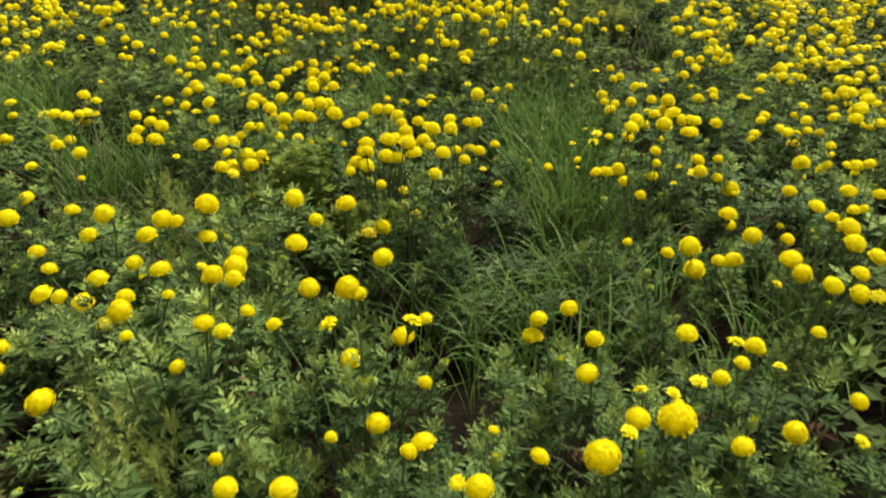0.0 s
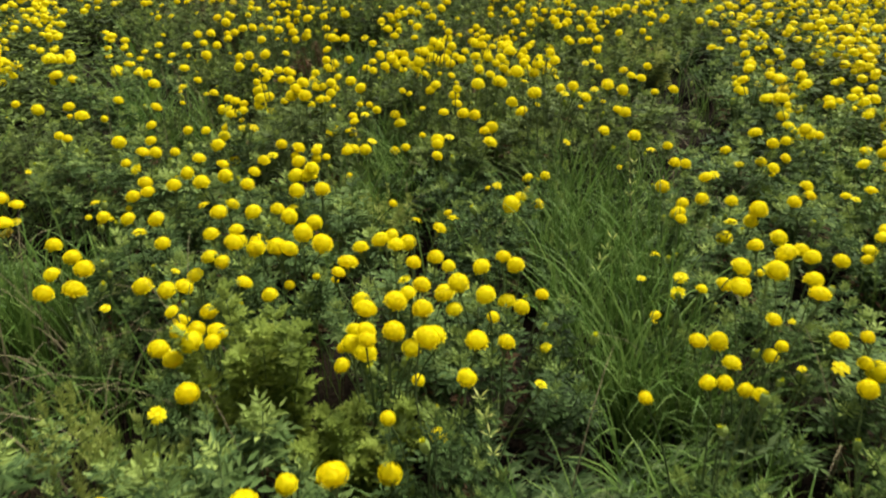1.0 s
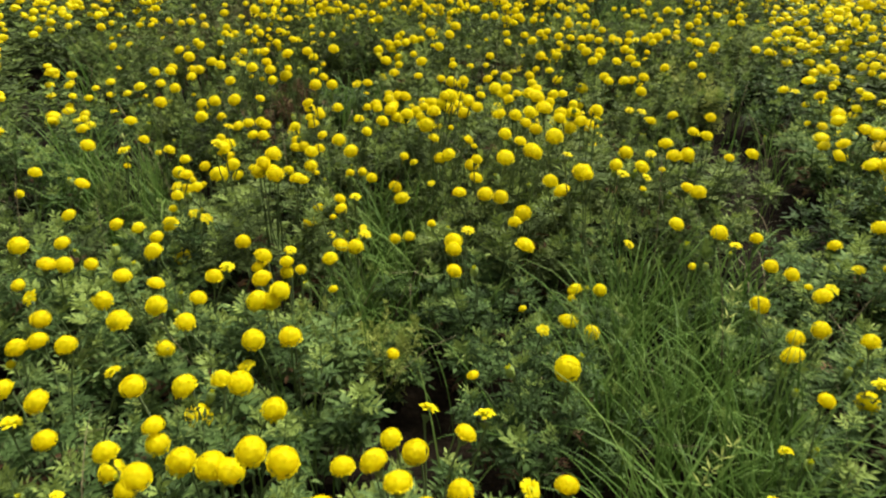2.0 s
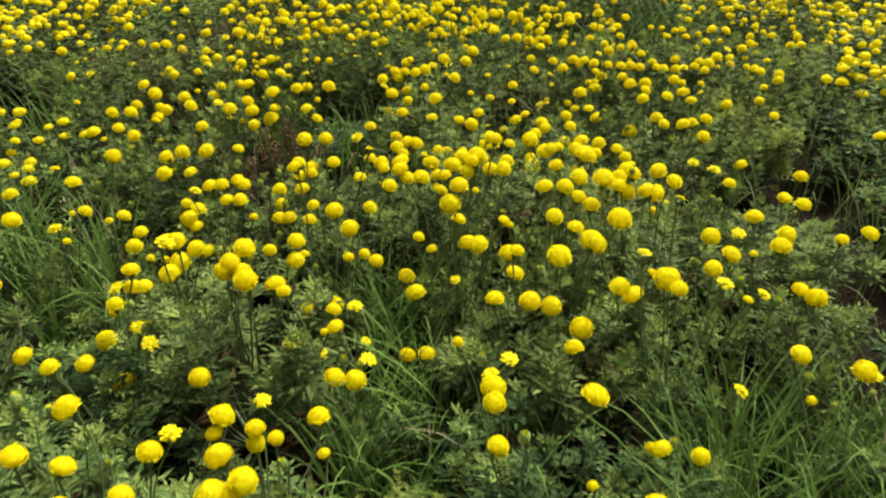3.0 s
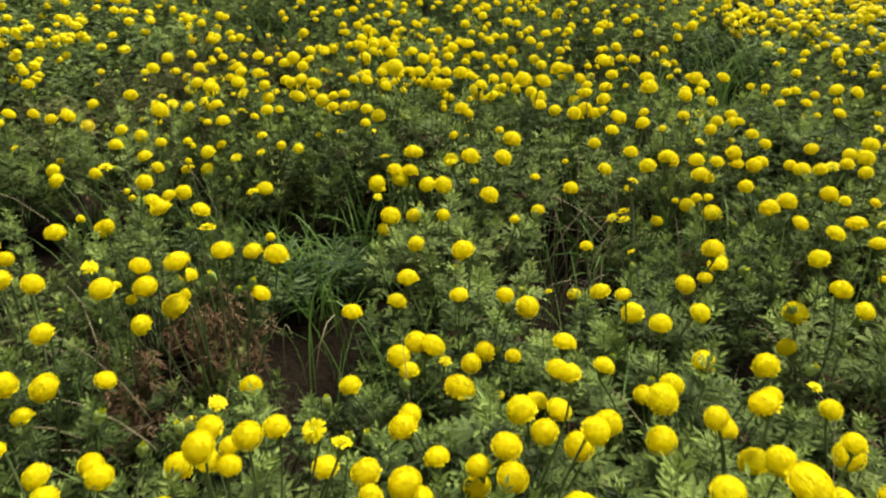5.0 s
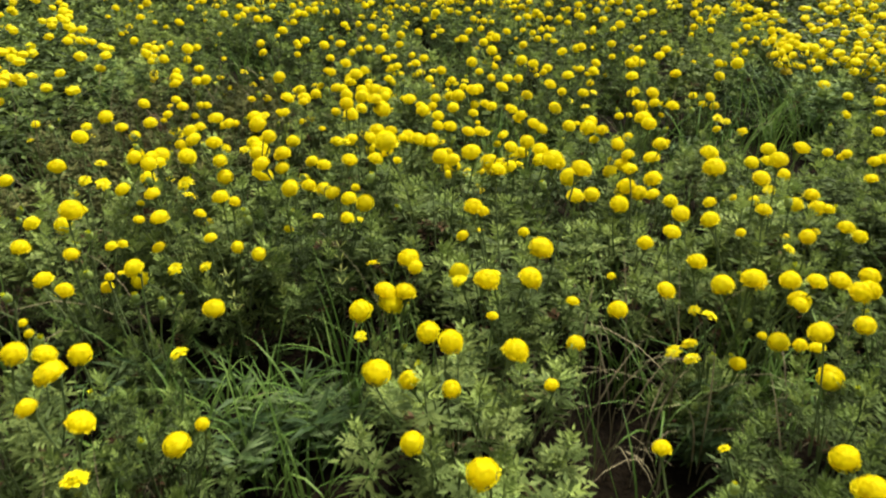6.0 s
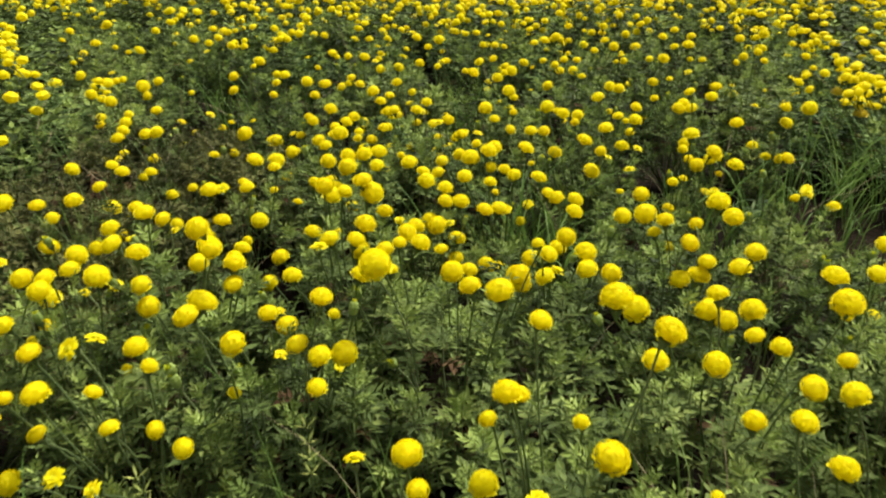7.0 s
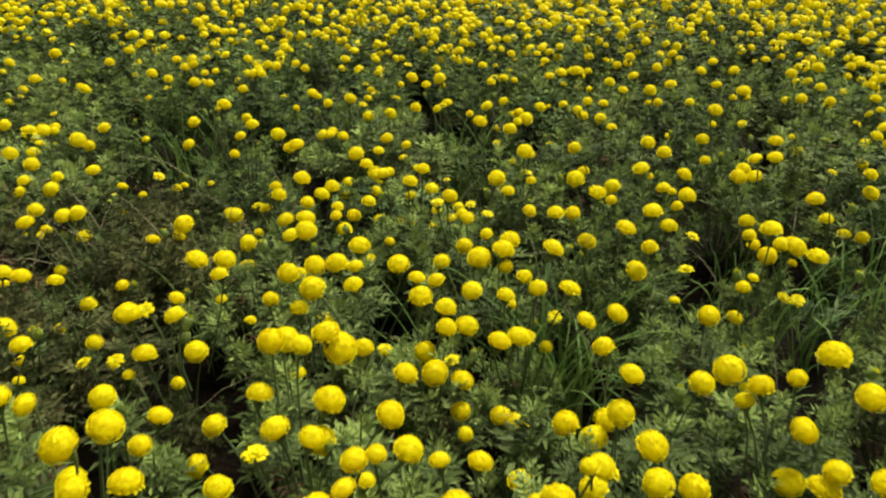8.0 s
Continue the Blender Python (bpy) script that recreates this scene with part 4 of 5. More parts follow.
marigold(-1.07, 5.29, [(0.11, -0.07, 0.42, 0.028), (0.06, -0.26, 0.45, 0.039), (-0.12, -0.02, 0.39), (0.07, -0.16, 0.45, 0.032), (0.07, -0.22, 0.40), (0.06, -0.10, 0.52), (-0.20, -0.24, 0.40), (-0.08, -0.26, 0.40)])
marigold(-1.85, 5.37, [(0.00, 0.00, 0.40)])
marigold(0.72, 5.39, [(0.00, 0.00, 0.38)])
marigold(-0.78, 5.40, [(0.04, -0.24, 0.30, 0.049), (-0.09, -0.12, 0.46, 0.044), (0.01, 0.01, 0.45, 0.041), (-0.12, -0.06, 0.49, 0.037), (-0.10, -0.13, 0.39, 0.032), (-0.04, -0.21, 0.38, 0.035), (0.07, -0.08, 0.48, 0.027), (-0.14, -0.17, 0.33, 0.041), (-0.02, -0.12, 0.54, 0.037), (0.03, -0.16, 0.43, 0.030), (0.05, -0.27, 0.42, 0.028), (0.07, -0.11, 0.38, 0.030), (0.13, -0.16, 0.39, 0.033), (0.01, -0.14, 0.48, 0.026), (-0.13, -0.13, 0.46, 0.025), (-0.08, 0.06, 0.43)])
marigold(1.17, 5.40, [(0.00, 0.00, 0.40), (0.07, 0.09, 0.40), (0.03, -0.08, 0.40), (-0.07, -0.02, 0.40)])
marigold(0.51, 5.43, [(0.00, 0.00, 0.49), (-0.14, -0.07, 0.46)])
marigold(-0.56, 5.45, [(0.10, -0.03, 0.54, 0.038), (0.10, -0.13, 0.44, 0.033), (0.13, -0.03, 0.43, 0.045), (-0.03, -0.10, 0.50, 0.041), (0.02, 0.05, 0.43, 0.039), (-0.14, 0.10, 0.45, 0.056), (0.10, -0.09, 0.47, 0.037), (-0.03, 0.12, 0.41, 0.038), (-0.01, 0.10, 0.33, 0.031), (0.06, -0.06, 0.47, 0.037), (-0.08, -0.13, 0.57)])
marigold(1.46, 5.46, [(0.00, 0.00, 0.40), (-0.05, 0.00, 0.40)])
marigold(0.24, 5.47, [(0.16, -0.02, 0.51, 0.053), (0.04, 0.05, 0.45, 0.046), (-0.01, 0.09, 0.46, 0.041), (0.04, -0.19, 0.47, 0.041), (-0.23, -0.05, 0.54, 0.056), (0.03, 0.00, 0.43, 0.036), (0.07, -0.02, 0.42, 0.037), (0.00, 0.14, 0.39), (-0.02, -0.16, 0.38, 0.039), (-0.08, -0.12, 0.46), (0.17, 0.05, 0.52), (0.03, 0.12, 0.38), (-0.17, 0.04, 0.46), (-0.12, 0.00, 0.43)])
marigold(-1.67, 5.50, [(-0.03, 0.05, 0.40), (0.04, 0.02, 0.40), (0.00, -0.08, 0.40), (0.06, -0.08, 0.40), (0.12, 0.02, 0.40), (0.20, -0.03, 0.40)])
marigold(-1.43, 5.50, [(0.00, 0.00, 0.40)])
marigold(-0.98, 5.56, [(0.00, 0.00, 0.49), (0.09, 0.01, 0.49), (0.01, -0.04, 0.49), (-0.06, -0.06, 0.43)])
marigold(-1.21, 5.57, [(0.03, 0.06, 0.52), (0.01, -0.09, 0.34, 0.046), (0.09, -0.13, 0.40, 0.024), (0.00, -0.20, 0.40), (-0.19, 0.05, 0.40), (-0.10, 0.15, 0.40), (0.02, 0.05, 0.40), (0.18, 0.07, 0.40), (0.19, -0.01, 0.49), (0.11, -0.04, 0.43), (-0.12, -0.16, 0.40)])
marigold(-0.23, 5.58, [(0.05, -0.19, 0.57, 0.047), (0.01, -0.06, 0.50, 0.040), (-0.15, -0.09, 0.56, 0.056), (0.02, 0.22, 0.37, 0.039), (-0.02, 0.04, 0.47), (-0.12, 0.10, 0.50, 0.028), (0.12, 0.09, 0.41), (0.14, 0.06, 0.52, 0.025), (-0.04, 0.11, 0.48, 0.029), (0.11, 0.08, 0.44), (0.09, 0.28, 0.27), (-0.16, 0.07, 0.47)])
marigold(0.98, 5.59, [(0.07, -0.06, 0.40), (-0.08, 0.05, 0.40), (0.03, 0.19, 0.40), (-0.01, 0.17, 0.40), (0.01, 0.05, 0.40)])
marigold(0.67, 5.60, [(0.05, -0.02, 0.38, 0.040), (-0.08, 0.08, 0.43), (-0.01, -0.06, 0.37, 0.042), (0.12, -0.16, 0.33), (0.02, 0.03, 0.49), (0.03, -0.15, 0.40), (-0.01, 0.14, 0.41), (0.03, -0.10, 0.38), (0.02, 0.09, 0.39)])
marigold(1.29, 5.63, [(0.00, 0.00, 0.40), (0.11, 0.02, 0.40), (-0.07, 0.13, 0.40), (-0.13, 0.16, 0.40)])
marigold(-1.98, 5.63, [(0.00, 0.00, 0.40), (0.12, 0.03, 0.40)])
marigold(-0.81, 5.71, [(-0.05, 0.04, 0.53), (0.09, -0.07, 0.55, 0.046), (-0.02, 0.05, 0.51), (0.14, -0.07, 0.43), (0.13, -0.13, 0.54), (0.09, 0.19, 0.37, 0.039), (-0.10, -0.02, 0.49), (0.04, 0.12, 0.41, 0.056), (0.01, -0.17, 0.49), (0.02, -0.18, 0.45), (-0.03, -0.07, 0.50), (0.10, 0.09, 0.40), (-0.15, 0.02, 0.46), (0.00, 0.20, 0.40, 0.043), (-0.23, 0.04, 0.40), (-0.13, 0.05, 0.49), (0.14, -0.04, 0.46), (0.07, -0.04, 0.46)])
marigold(-0.02, 5.80, [(0.14, 0.06, 0.47, 0.038), (0.04, 0.08, 0.47, 0.039), (0.01, 0.15, 0.47, 0.038), (-0.04, -0.11, 0.47), (-0.01, -0.04, 0.39, 0.036), (0.09, -0.10, 0.42, 0.041), (0.05, -0.03, 0.43, 0.048), (-0.04, 0.14, 0.32, 0.046), (-0.02, 0.03, 0.39, 0.044), (-0.04, -0.08, 0.40), (0.04, -0.10, 0.43), (0.01, 0.08, 0.38), (-0.14, 0.24, 0.25), (0.02, 0.04, 0.43)])
marigold(-0.48, 5.82, [(0.05, 0.00, 0.47, 0.047), (0.06, 0.07, 0.51, 0.052), (0.10, -0.13, 0.48, 0.037), (-0.02, -0.05, 0.46, 0.043), (0.04, -0.04, 0.43), (0.00, 0.08, 0.51, 0.033), (-0.09, -0.11, 0.41, 0.040), (-0.03, -0.12, 0.48, 0.035), (-0.18, 0.04, 0.30, 0.039), (-0.04, 0.06, 0.53), (0.14, -0.02, 0.46), (0.17, -0.12, 0.49), (-0.08, 0.10, 0.40), (-0.16, 0.09, 0.34), (0.06, -0.19, 0.46), (-0.04, 0.15, 0.47), (0.04, 0.07, 0.54), (0.07, 0.25, 0.38), (0.04, -0.09, 0.48)])
marigold(0.92, 5.82, [(0.00, 0.00, 0.40)])
marigold(1.57, 5.82, [(0.00, 0.00, 0.40), (-0.06, -0.20, 0.40)])
marigold(0.28, 5.83, [(-0.09, 0.10, 0.44, 0.052), (0.05, -0.17, 0.49), (0.05, -0.04, 0.50, 0.043), (-0.03, -0.04, 0.44, 0.041), (0.07, 0.10, 0.47, 0.052), (-0.03, -0.12, 0.41, 0.048), (-0.05, -0.07, 0.37, 0.046), (-0.06, 0.05, 0.45, 0.039), (0.04, -0.14, 0.44), (-0.08, 0.05, 0.42), (0.04, 0.13, 0.40), (-0.02, -0.12, 0.44)])
marigold(-1.73, 5.85, [(0.00, 0.00, 0.40), (-0.10, 0.17, 0.40)])
marigold(0.71, 5.86, [(0.00, 0.00, 0.40), (0.16, -0.03, 0.40)])
marigold(-1.13, 5.96, [(-0.09, -0.08, 0.49), (0.12, 0.09, 0.40), (-0.04, -0.04, 0.36), (-0.05, 0.13, 0.40), (0.08, -0.15, 0.40)])
marigold(1.39, 5.99, [(0.00, 0.00, 0.40), (0.00, -0.15, 0.40)])
marigold(1.11, 6.01, [(0.00, 0.00, 0.40)])
marigold(-0.34, 6.11, [(0.01, -0.10, 0.37, 0.045), (0.09, -0.01, 0.33, 0.033), (-0.09, 0.03, 0.47, 0.039), (0.08, 0.08, 0.39, 0.042), (-0.16, 0.00, 0.48), (0.04, 0.03, 0.32, 0.045), (0.03, 0.10, 0.40), (0.11, -0.03, 0.30), (0.06, -0.10, 0.37), (0.08, 0.04, 0.37)])
marigold(0.65, 6.13, [(0.00, 0.00, 0.40)])
marigold(-0.80, 6.15, [(0.01, 0.07, 0.39), (0.08, 0.13, 0.41), (0.06, -0.01, 0.32), (-0.03, -0.03, 0.33), (-0.06, 0.00, 0.40), (-0.11, 0.01, 0.28), (-0.03, 0.01, 0.40), (0.05, -0.05, 0.43)])
marigold(0.25, 6.19, [(0.00, 0.00, 0.37)])
marigold(1.57, 6.19, [(0.00, 0.00, 0.40), (0.11, 0.01, 0.40)])
marigold(1.84, 6.20, [(0.00, 0.00, 0.40)])
marigold(-0.11, 6.24, [(0.03, -0.01, 0.41, 0.036), (-0.03, 0.11, 0.43, 0.049), (-0.11, -0.07, 0.36, 0.046), (-0.01, -0.09, 0.35, 0.046), (-0.03, 0.01, 0.38, 0.037), (-0.08, 0.11, 0.41, 0.052), (0.07, 0.08, 0.45, 0.046), (-0.05, -0.12, 0.36, 0.046), (-0.10, -0.02, 0.41, 0.040), (-0.02, 0.16, 0.36), (0.21, 0.05, 0.31, 0.047), (0.10, 0.02, 0.39), (-0.02, -0.21, 0.24), (-0.16, 0.11, 0.40), (0.11, -0.11, 0.40), (0.01, 0.05, 0.40), (-0.17, 0.05, 0.39), (-0.01, 0.19, 0.41)])
marigold(-1.17, 6.25, [(0.02, -0.03, 0.32), (0.02, 0.07, 0.38), (0.02, -0.08, 0.40), (-0.10, 0.04, 0.40), (0.02, 0.02, 0.42), (-0.11, -0.15, 0.38)])
marigold(1.24, 6.25, [(0.03, 0.06, 0.40), (-0.03, -0.06, 0.40), (0.15, 0.03, 0.40)])
marigold(-1.03, 6.27, [(0.02, 0.01, 0.24), (-0.02, 0.00, 0.40)])
marigold(-0.50, 6.27, [(-0.01, -0.06, 0.47), (-0.06, -0.07, 0.46), (-0.02, 0.04, 0.28), (-0.04, -0.10, 0.40), (-0.04, 0.03, 0.50), (-0.10, -0.07, 0.40), (0.05, 0.06, 0.40), (0.14, 0.07, 0.40), (0.05, 0.15, 0.40), (0.03, -0.05, 0.47), (0.18, 0.03, 0.39)])
marigold(0.70, 6.37, [(0.00, 0.00, 0.40)])
marigold(0.43, 6.38, [(-0.04, 0.00, 0.24), (-0.02, -0.03, 0.48), (0.08, 0.04, 0.40)])
marigold(1.42, 6.46, [(0.00, 0.00, 0.40), (0.08, -0.13, 0.40)])
marigold(-2.15, 6.46, [(0.00, 0.00, 0.40)])
marigold(-0.70, 6.47, [(-0.06, 0.14, 0.24), (-0.12, -0.07, 0.46), (0.09, 0.00, 0.40), (0.11, 0.09, 0.40), (-0.03, -0.11, 0.40), (-0.01, 0.00, 0.38), (-0.09, -0.11, 0.40)])
marigold(0.15, 6.52, [(0.07, 0.02, 0.43, 0.046), (-0.06, 0.03, 0.47), (-0.08, 0.00, 0.36, 0.044), (0.06, 0.13, 0.49), (-0.09, 0.16, 0.45), (0.00, -0.03, 0.41), (0.03, -0.12, 0.41), (0.01, -0.12, 0.35), (-0.15, 0.05, 0.41), (-0.11, 0.05, 0.41), (-0.01, 0.10, 0.42)])
marigold(-1.09, 6.59, [(0.16, 0.05, 0.31), (0.11, 0.01, 0.32), (-0.08, -0.02, 0.40), (-0.16, 0.01, 0.40), (-0.05, -0.01, 0.40), (-0.15, -0.06, 0.40)])
marigold(-2.37, 6.60, [(0.00, 0.00, 0.40)])
marigold(-0.16, 6.64, [(0.00, -0.04, 0.39), (-0.12, -0.08, 0.44), (-0.01, -0.18, 0.41), (0.12, 0.22, 0.39), (0.03, 0.09, 0.43), (-0.09, 0.00, 0.42), (-0.05, -0.10, 0.41), (0.10, -0.06, 0.41)])
marigold(0.56, 6.65, [(-0.05, 0.14, 0.41), (0.02, -0.03, 0.30), (-0.09, -0.08, 0.35), (-0.04, 0.09, 0.48), (0.06, -0.13, 0.32, 0.051), (-0.05, -0.11, 0.31), (0.10, 0.02, 0.40), (-0.01, 0.14, 0.41), (-0.04, 0.06, 0.32), (-0.02, 0.19, 0.41)])
marigold(-0.35, 6.71, [(0.00, 0.00, 0.43), (0.03, 0.08, 0.43)])
marigold(-0.60, 6.78, [(0.04, 0.01, 0.38), (-0.03, -0.03, 0.42), (-0.01, -0.09, 0.38), (-0.14, 0.00, 0.32), (0.06, -0.05, 0.35), (0.02, 0.16, 0.47), (-0.22, -0.02, 0.31), (0.10, -0.04, 0.32), (-0.06, 0.08, 0.47), (0.10, 0.07, 0.45), (0.17, 0.24, 0.43), (-0.06, -0.13, 0.35), (0.08, -0.10, 0.31), (-0.08, -0.09, 0.40), (0.12, 0.12, 0.40), (0.02, -0.04, 0.38), (-0.11, 0.01, 0.38), (0.14, -0.04, 0.36)])
marigold(0.25, 6.79, [(0.06, -0.11, 0.32), (0.06, 0.02, 0.47), (-0.17, 0.05, 0.47), (-0.08, -0.04, 0.40), (0.13, 0.04, 0.40), (0.05, -0.05, 0.40), (0.09, -0.12, 0.41)])
marigold(0.84, 6.80, [(0.05, 0.02, 0.35), (0.10, -0.01, 0.41), (0.03, -0.03, 0.24), (-0.01, -0.01, 0.24), (-0.06, 0.04, 0.40), (0.04, 0.03, 0.40)])
marigold(-1.31, 6.92, [(0.00, 0.12, 0.32), (0.11, 0.05, 0.30), (-0.06, -0.02, 0.32), (0.07, -0.15, 0.24), (-0.09, -0.03, 0.40), (-0.14, -0.04, 0.32)])
marigold(-0.04, 6.92, [(0.00, 0.00, 0.43)])
marigold(-1.11, 7.02, [(0.00, 0.00, 0.31)])
marigold(0.60, 7.06, [(-0.09, -0.02, 0.51), (0.03, 0.10, 0.53), (0.07, -0.11, 0.40), (-0.13, -0.07, 0.44)])
marigold(0.34, 7.07, [(0.00, 0.00, 0.40)])
marigold(0.86, 7.09, [(0.00, 0.00, 0.52), (-0.11, 0.05, 0.38), (0.19, 0.04, 0.40)])
marigold(-1.50, 7.11, [(0.13, 0.00, 0.39), (0.00, -0.14, 0.40), (-0.14, 0.10, 0.40), (0.04, 0.05, 0.40)])
marigold(-0.88, 7.12, [(0.00, 0.00, 0.40), (0.01, 0.11, 0.40), (0.11, 0.02, 0.40), (0.02, -0.15, 0.40)])
marigold(0.27, 7.30, [(0.12, 0.00, 0.49), (-0.01, -0.09, 0.40), (-0.09, 0.08, 0.40), (-0.13, 0.14, 0.40), (0.01, 0.15, 0.40), (-0.03, -0.01, 0.40)])
marigold(-0.04, 7.31, [(0.04, -0.02, 0.40), (0.02, 0.04, 0.40), (0.10, 0.10, 0.40), (-0.02, -0.12, 0.40), (-0.11, -0.05, 0.40), (-0.02, 0.16, 0.40), (-0.08, 0.11, 0.40), (0.01, -0.05, 0.40)])
marigold(-0.47, 7.37, [(-0.15, -0.18, 0.48), (0.10, 0.04, 0.50), (-0.07, 0.06, 0.40), (-0.04, -0.06, 0.40), (0.03, -0.03, 0.40), (0.11, 0.03, 0.40), (0.04, 0.13, 0.40)])
marigold(-1.04, 7.49, [(-0.08, -0.07, 0.34), (0.05, 0.12, 0.40), (0.03, -0.06, 0.40)])
marigold(-1.49, 7.51, [(0.06, -0.09, 0.32), (-0.07, 0.10, 0.40)])
marigold(1.11, 7.55, [(0.00, 0.10, 0.40), (-0.13, -0.04, 0.40), (0.13, -0.04, 0.40), (-0.07, -0.11, 0.40)])
marigold(-0.62, 7.58, [(0.03, -0.08, 0.40), (-0.11, -0.02, 0.40), (0.07, 0.09, 0.40)])
marigold(-0.24, 7.59, [(-0.04, -0.05, 0.46), (-0.09, 0.08, 0.40), (-0.03, -0.17, 0.40), (0.15, 0.12, 0.40)])
marigold(0.63, 7.61, [(-0.06, 0.07, 0.40), (-0.05, -0.14, 0.40), (0.11, 0.07, 0.40)])
marigold(0.33, 7.73, [(-0.08, 0.14, 0.40), (0.02, -0.02, 0.40), (0.05, -0.12, 0.40), (0.13, 0.07, 0.40)])
marigold(-1.80, 7.74, [(0.00, 0.00, 0.40)])
marigold(-1.02, 7.84, [(-0.17, -0.14, 0.40), (-0.11, -0.16, 0.40), (-0.05, 0.20, 0.40), (0.02, -0.02, 0.40), (0.05, 0.11, 0.40), (0.21, 0.05, 0.40), (0.05, -0.02, 0.40)])
marigold(1.24, 7.84, [(-0.02, 0.08, 0.40), (0.12, 0.10, 0.40), (0.07, -0.16, 0.40), (-0.16, 0.00, 0.40)])
marigold(-1.33, 7.89, [(0.03, -0.15, 0.40), (-0.03, 0.14, 0.40), (0.06, 0.06, 0.40), (-0.06, -0.07, 0.40)])
marigold(0.85, 7.94, [(-0.02, 0.07, 0.40), (0.02, -0.06, 0.40), (-0.11, -0.07, 0.40)])
marigold(-0.53, 7.95, [(-0.14, 0.09, 0.40), (-0.07, -0.11, 0.40), (0.09, 0.11, 0.40), (0.12, 0.00, 0.40), (0.01, -0.11, 0.40)])
marigold(0.46, 8.02, [(-0.12, 0.07, 0.40), (-0.03, -0.06, 0.40), (0.05, 0.07, 0.40), (0.12, -0.10, 0.40)])
marigold(-1.96, 8.05, [(-0.06, -0.07, 0.40), (0.06, 0.07, 0.40)])
marigold(1.14, 8.07, [(0.02, 0.10, 0.44), (-0.08, -0.02, 0.40), (0.06, -0.08, 0.40)])
marigold(-1.61, 8.08, [(0.00, 0.10, 0.40), (-0.01, -0.09, 0.40)])
marigold(-0.10, 8.09, [(-0.10, 0.10, 0.40), (-0.01, -0.14, 0.40), (0.12, 0.05, 0.40)])
marigold(0.09, 8.32, [(-0.07, 0.08, 0.40), (0.07, -0.08, 0.40)])
marigold(0.68, 8.33, [(-0.04, 0.02, 0.40), (0.04, -0.01, 0.40), (0.02, -0.19, 0.40), (-0.03, -0.19, 0.40)])
marigold(-1.53, 8.37, [(0.07, 0.04, 0.40), (-0.08, -0.04, 0.40)])
marigold(-2.03, 8.38, [(0.00, 0.00, 0.40)])
marigold(0.34, 8.40, [(0.00, 0.00, 0.40)])
marigold(-0.90, 8.46, [(-0.08, 0.02, 0.40), (-0.08, -0.12, 0.40), (0.04, 0.05, 0.40), (0.12, 0.07, 0.40)])
marigold(-1.78, 8.50, [(0.00, 0.00, 0.40)])
marigold(1.06, 8.52, [(0.11, 0.00, 0.40), (-0.11, 0.00, 0.40)])
marigold(-2.25, 8.75, [(0.00, 0.00, 0.40)])

# ---- the other marigolds of the field, built as a few kinds and copied ----
def clumped(rnd, n, spread):
    """Places for n heads on a plant, most of them bunched on a few branches."""
    arms = [(rnd.uniform(0, 6.28), spread * math.sqrt(rnd.uniform(0.05, 1.0))) for _ in range(max(1, n // 3))]
    for i in range(n):
        a, r = arms[i % len(arms)]
        yield r * math.cos(a) + rnd.gauss(0, 0.035), r * math.sin(a) + rnd.gauss(0, 0.035)


def kinds_of_plant():
    """Six green kinds, of which the first hardly flowers, and an ageing one."""
    made = []
    for k in range(7):
        rnd = random.Random(500 + k)
        words = "ageing olive-brown marigold plant with few yellow heads" if k == 6 else "leafy green marigold plant with one small yellow head" if k == 0 else "bushy green marigold plant with round yellow flower heads"
        plant = tagged(new("marigold_plant"), words, "flower", "marigolds in the field")
        lv, st = SIMPLE[k % len(SIMPLE)]
        part("foliage", SIMPLE_KITS[1][0].mesh("foliage", [DULL, WARM_LEAF, DRY]) if k == 6 else lv, plant)
        part("main_stem", st, plant)
        for x, y in clumped(rnd, (1, 12, 15, 13, 11, 17, 2)[k], 0.22):
            flower(plant, rnd, x, y, 0.42 - 0.9 * (x * x + y * y) + rnd.uniform(-0.08, 0.07), rnd.triangular(0.028, 0.056, 0.046) if k else 0.026, False)
        bud(plant, rnd, 0.08, -0.1, 0.38)
        made.append(plant)
    return made


KINDS = kinds_of_plant()
FAR_KITS = []
for k in range(4):
    rnd = random.Random(800 + k)
    both, _ = foliage(300 + k, 1, 14, leaf=0.082, nodes=1, tuft=7, wide=0.23)
    for i, (x, y) in enumerate(clumped(rnd, 13 if k < 2 else 16, 0.22)):
        hm, _ = head_pose(x, y, 0.375 + rnd.uniform(-0.1, 0.07), rnd.triangular(0.028, 0.056, 0.045), rnd, (0, 0))
        head = Kit()
        head.join(pompon(90 + i, 16, 118.0, 0.95), hm)
        head.m = [2] * len(head.f)
        both.join(head, Matrix.Identity(4))
    FAR_KITS.append(both)

LEAN_KIT, _ = foliage(340, 1, 14, leaf=0.082, nodes=1, tuft=7, wide=0.23)
EDGE_KITS = []
for k in range(4):
    rnd = random.Random(850 + k)
    both, _ = foliage(350 + k, 1, 5, leaf=0.19, nodes=1, tuft=3, wide=0.3)
    for i in range(5):
        a, r = i * 2.4, 0.24 * math.sqrt(rnd.uniform(0.02, 1.1))
        hm, _ = head_pose(r * math.cos(a), r * math.sin(a), 0.41 + rnd.uniform(-0.07, 0.07), rnd.uniform(0.042, 0.06), rnd, (0, 0))
        head = Kit()
        head.join(pompon(95 + i, 5), hm)
        head.m = [2] * len(head.f)
        both.join(head, Matrix.Identity(4))
    EDGE_KITS.append(both)

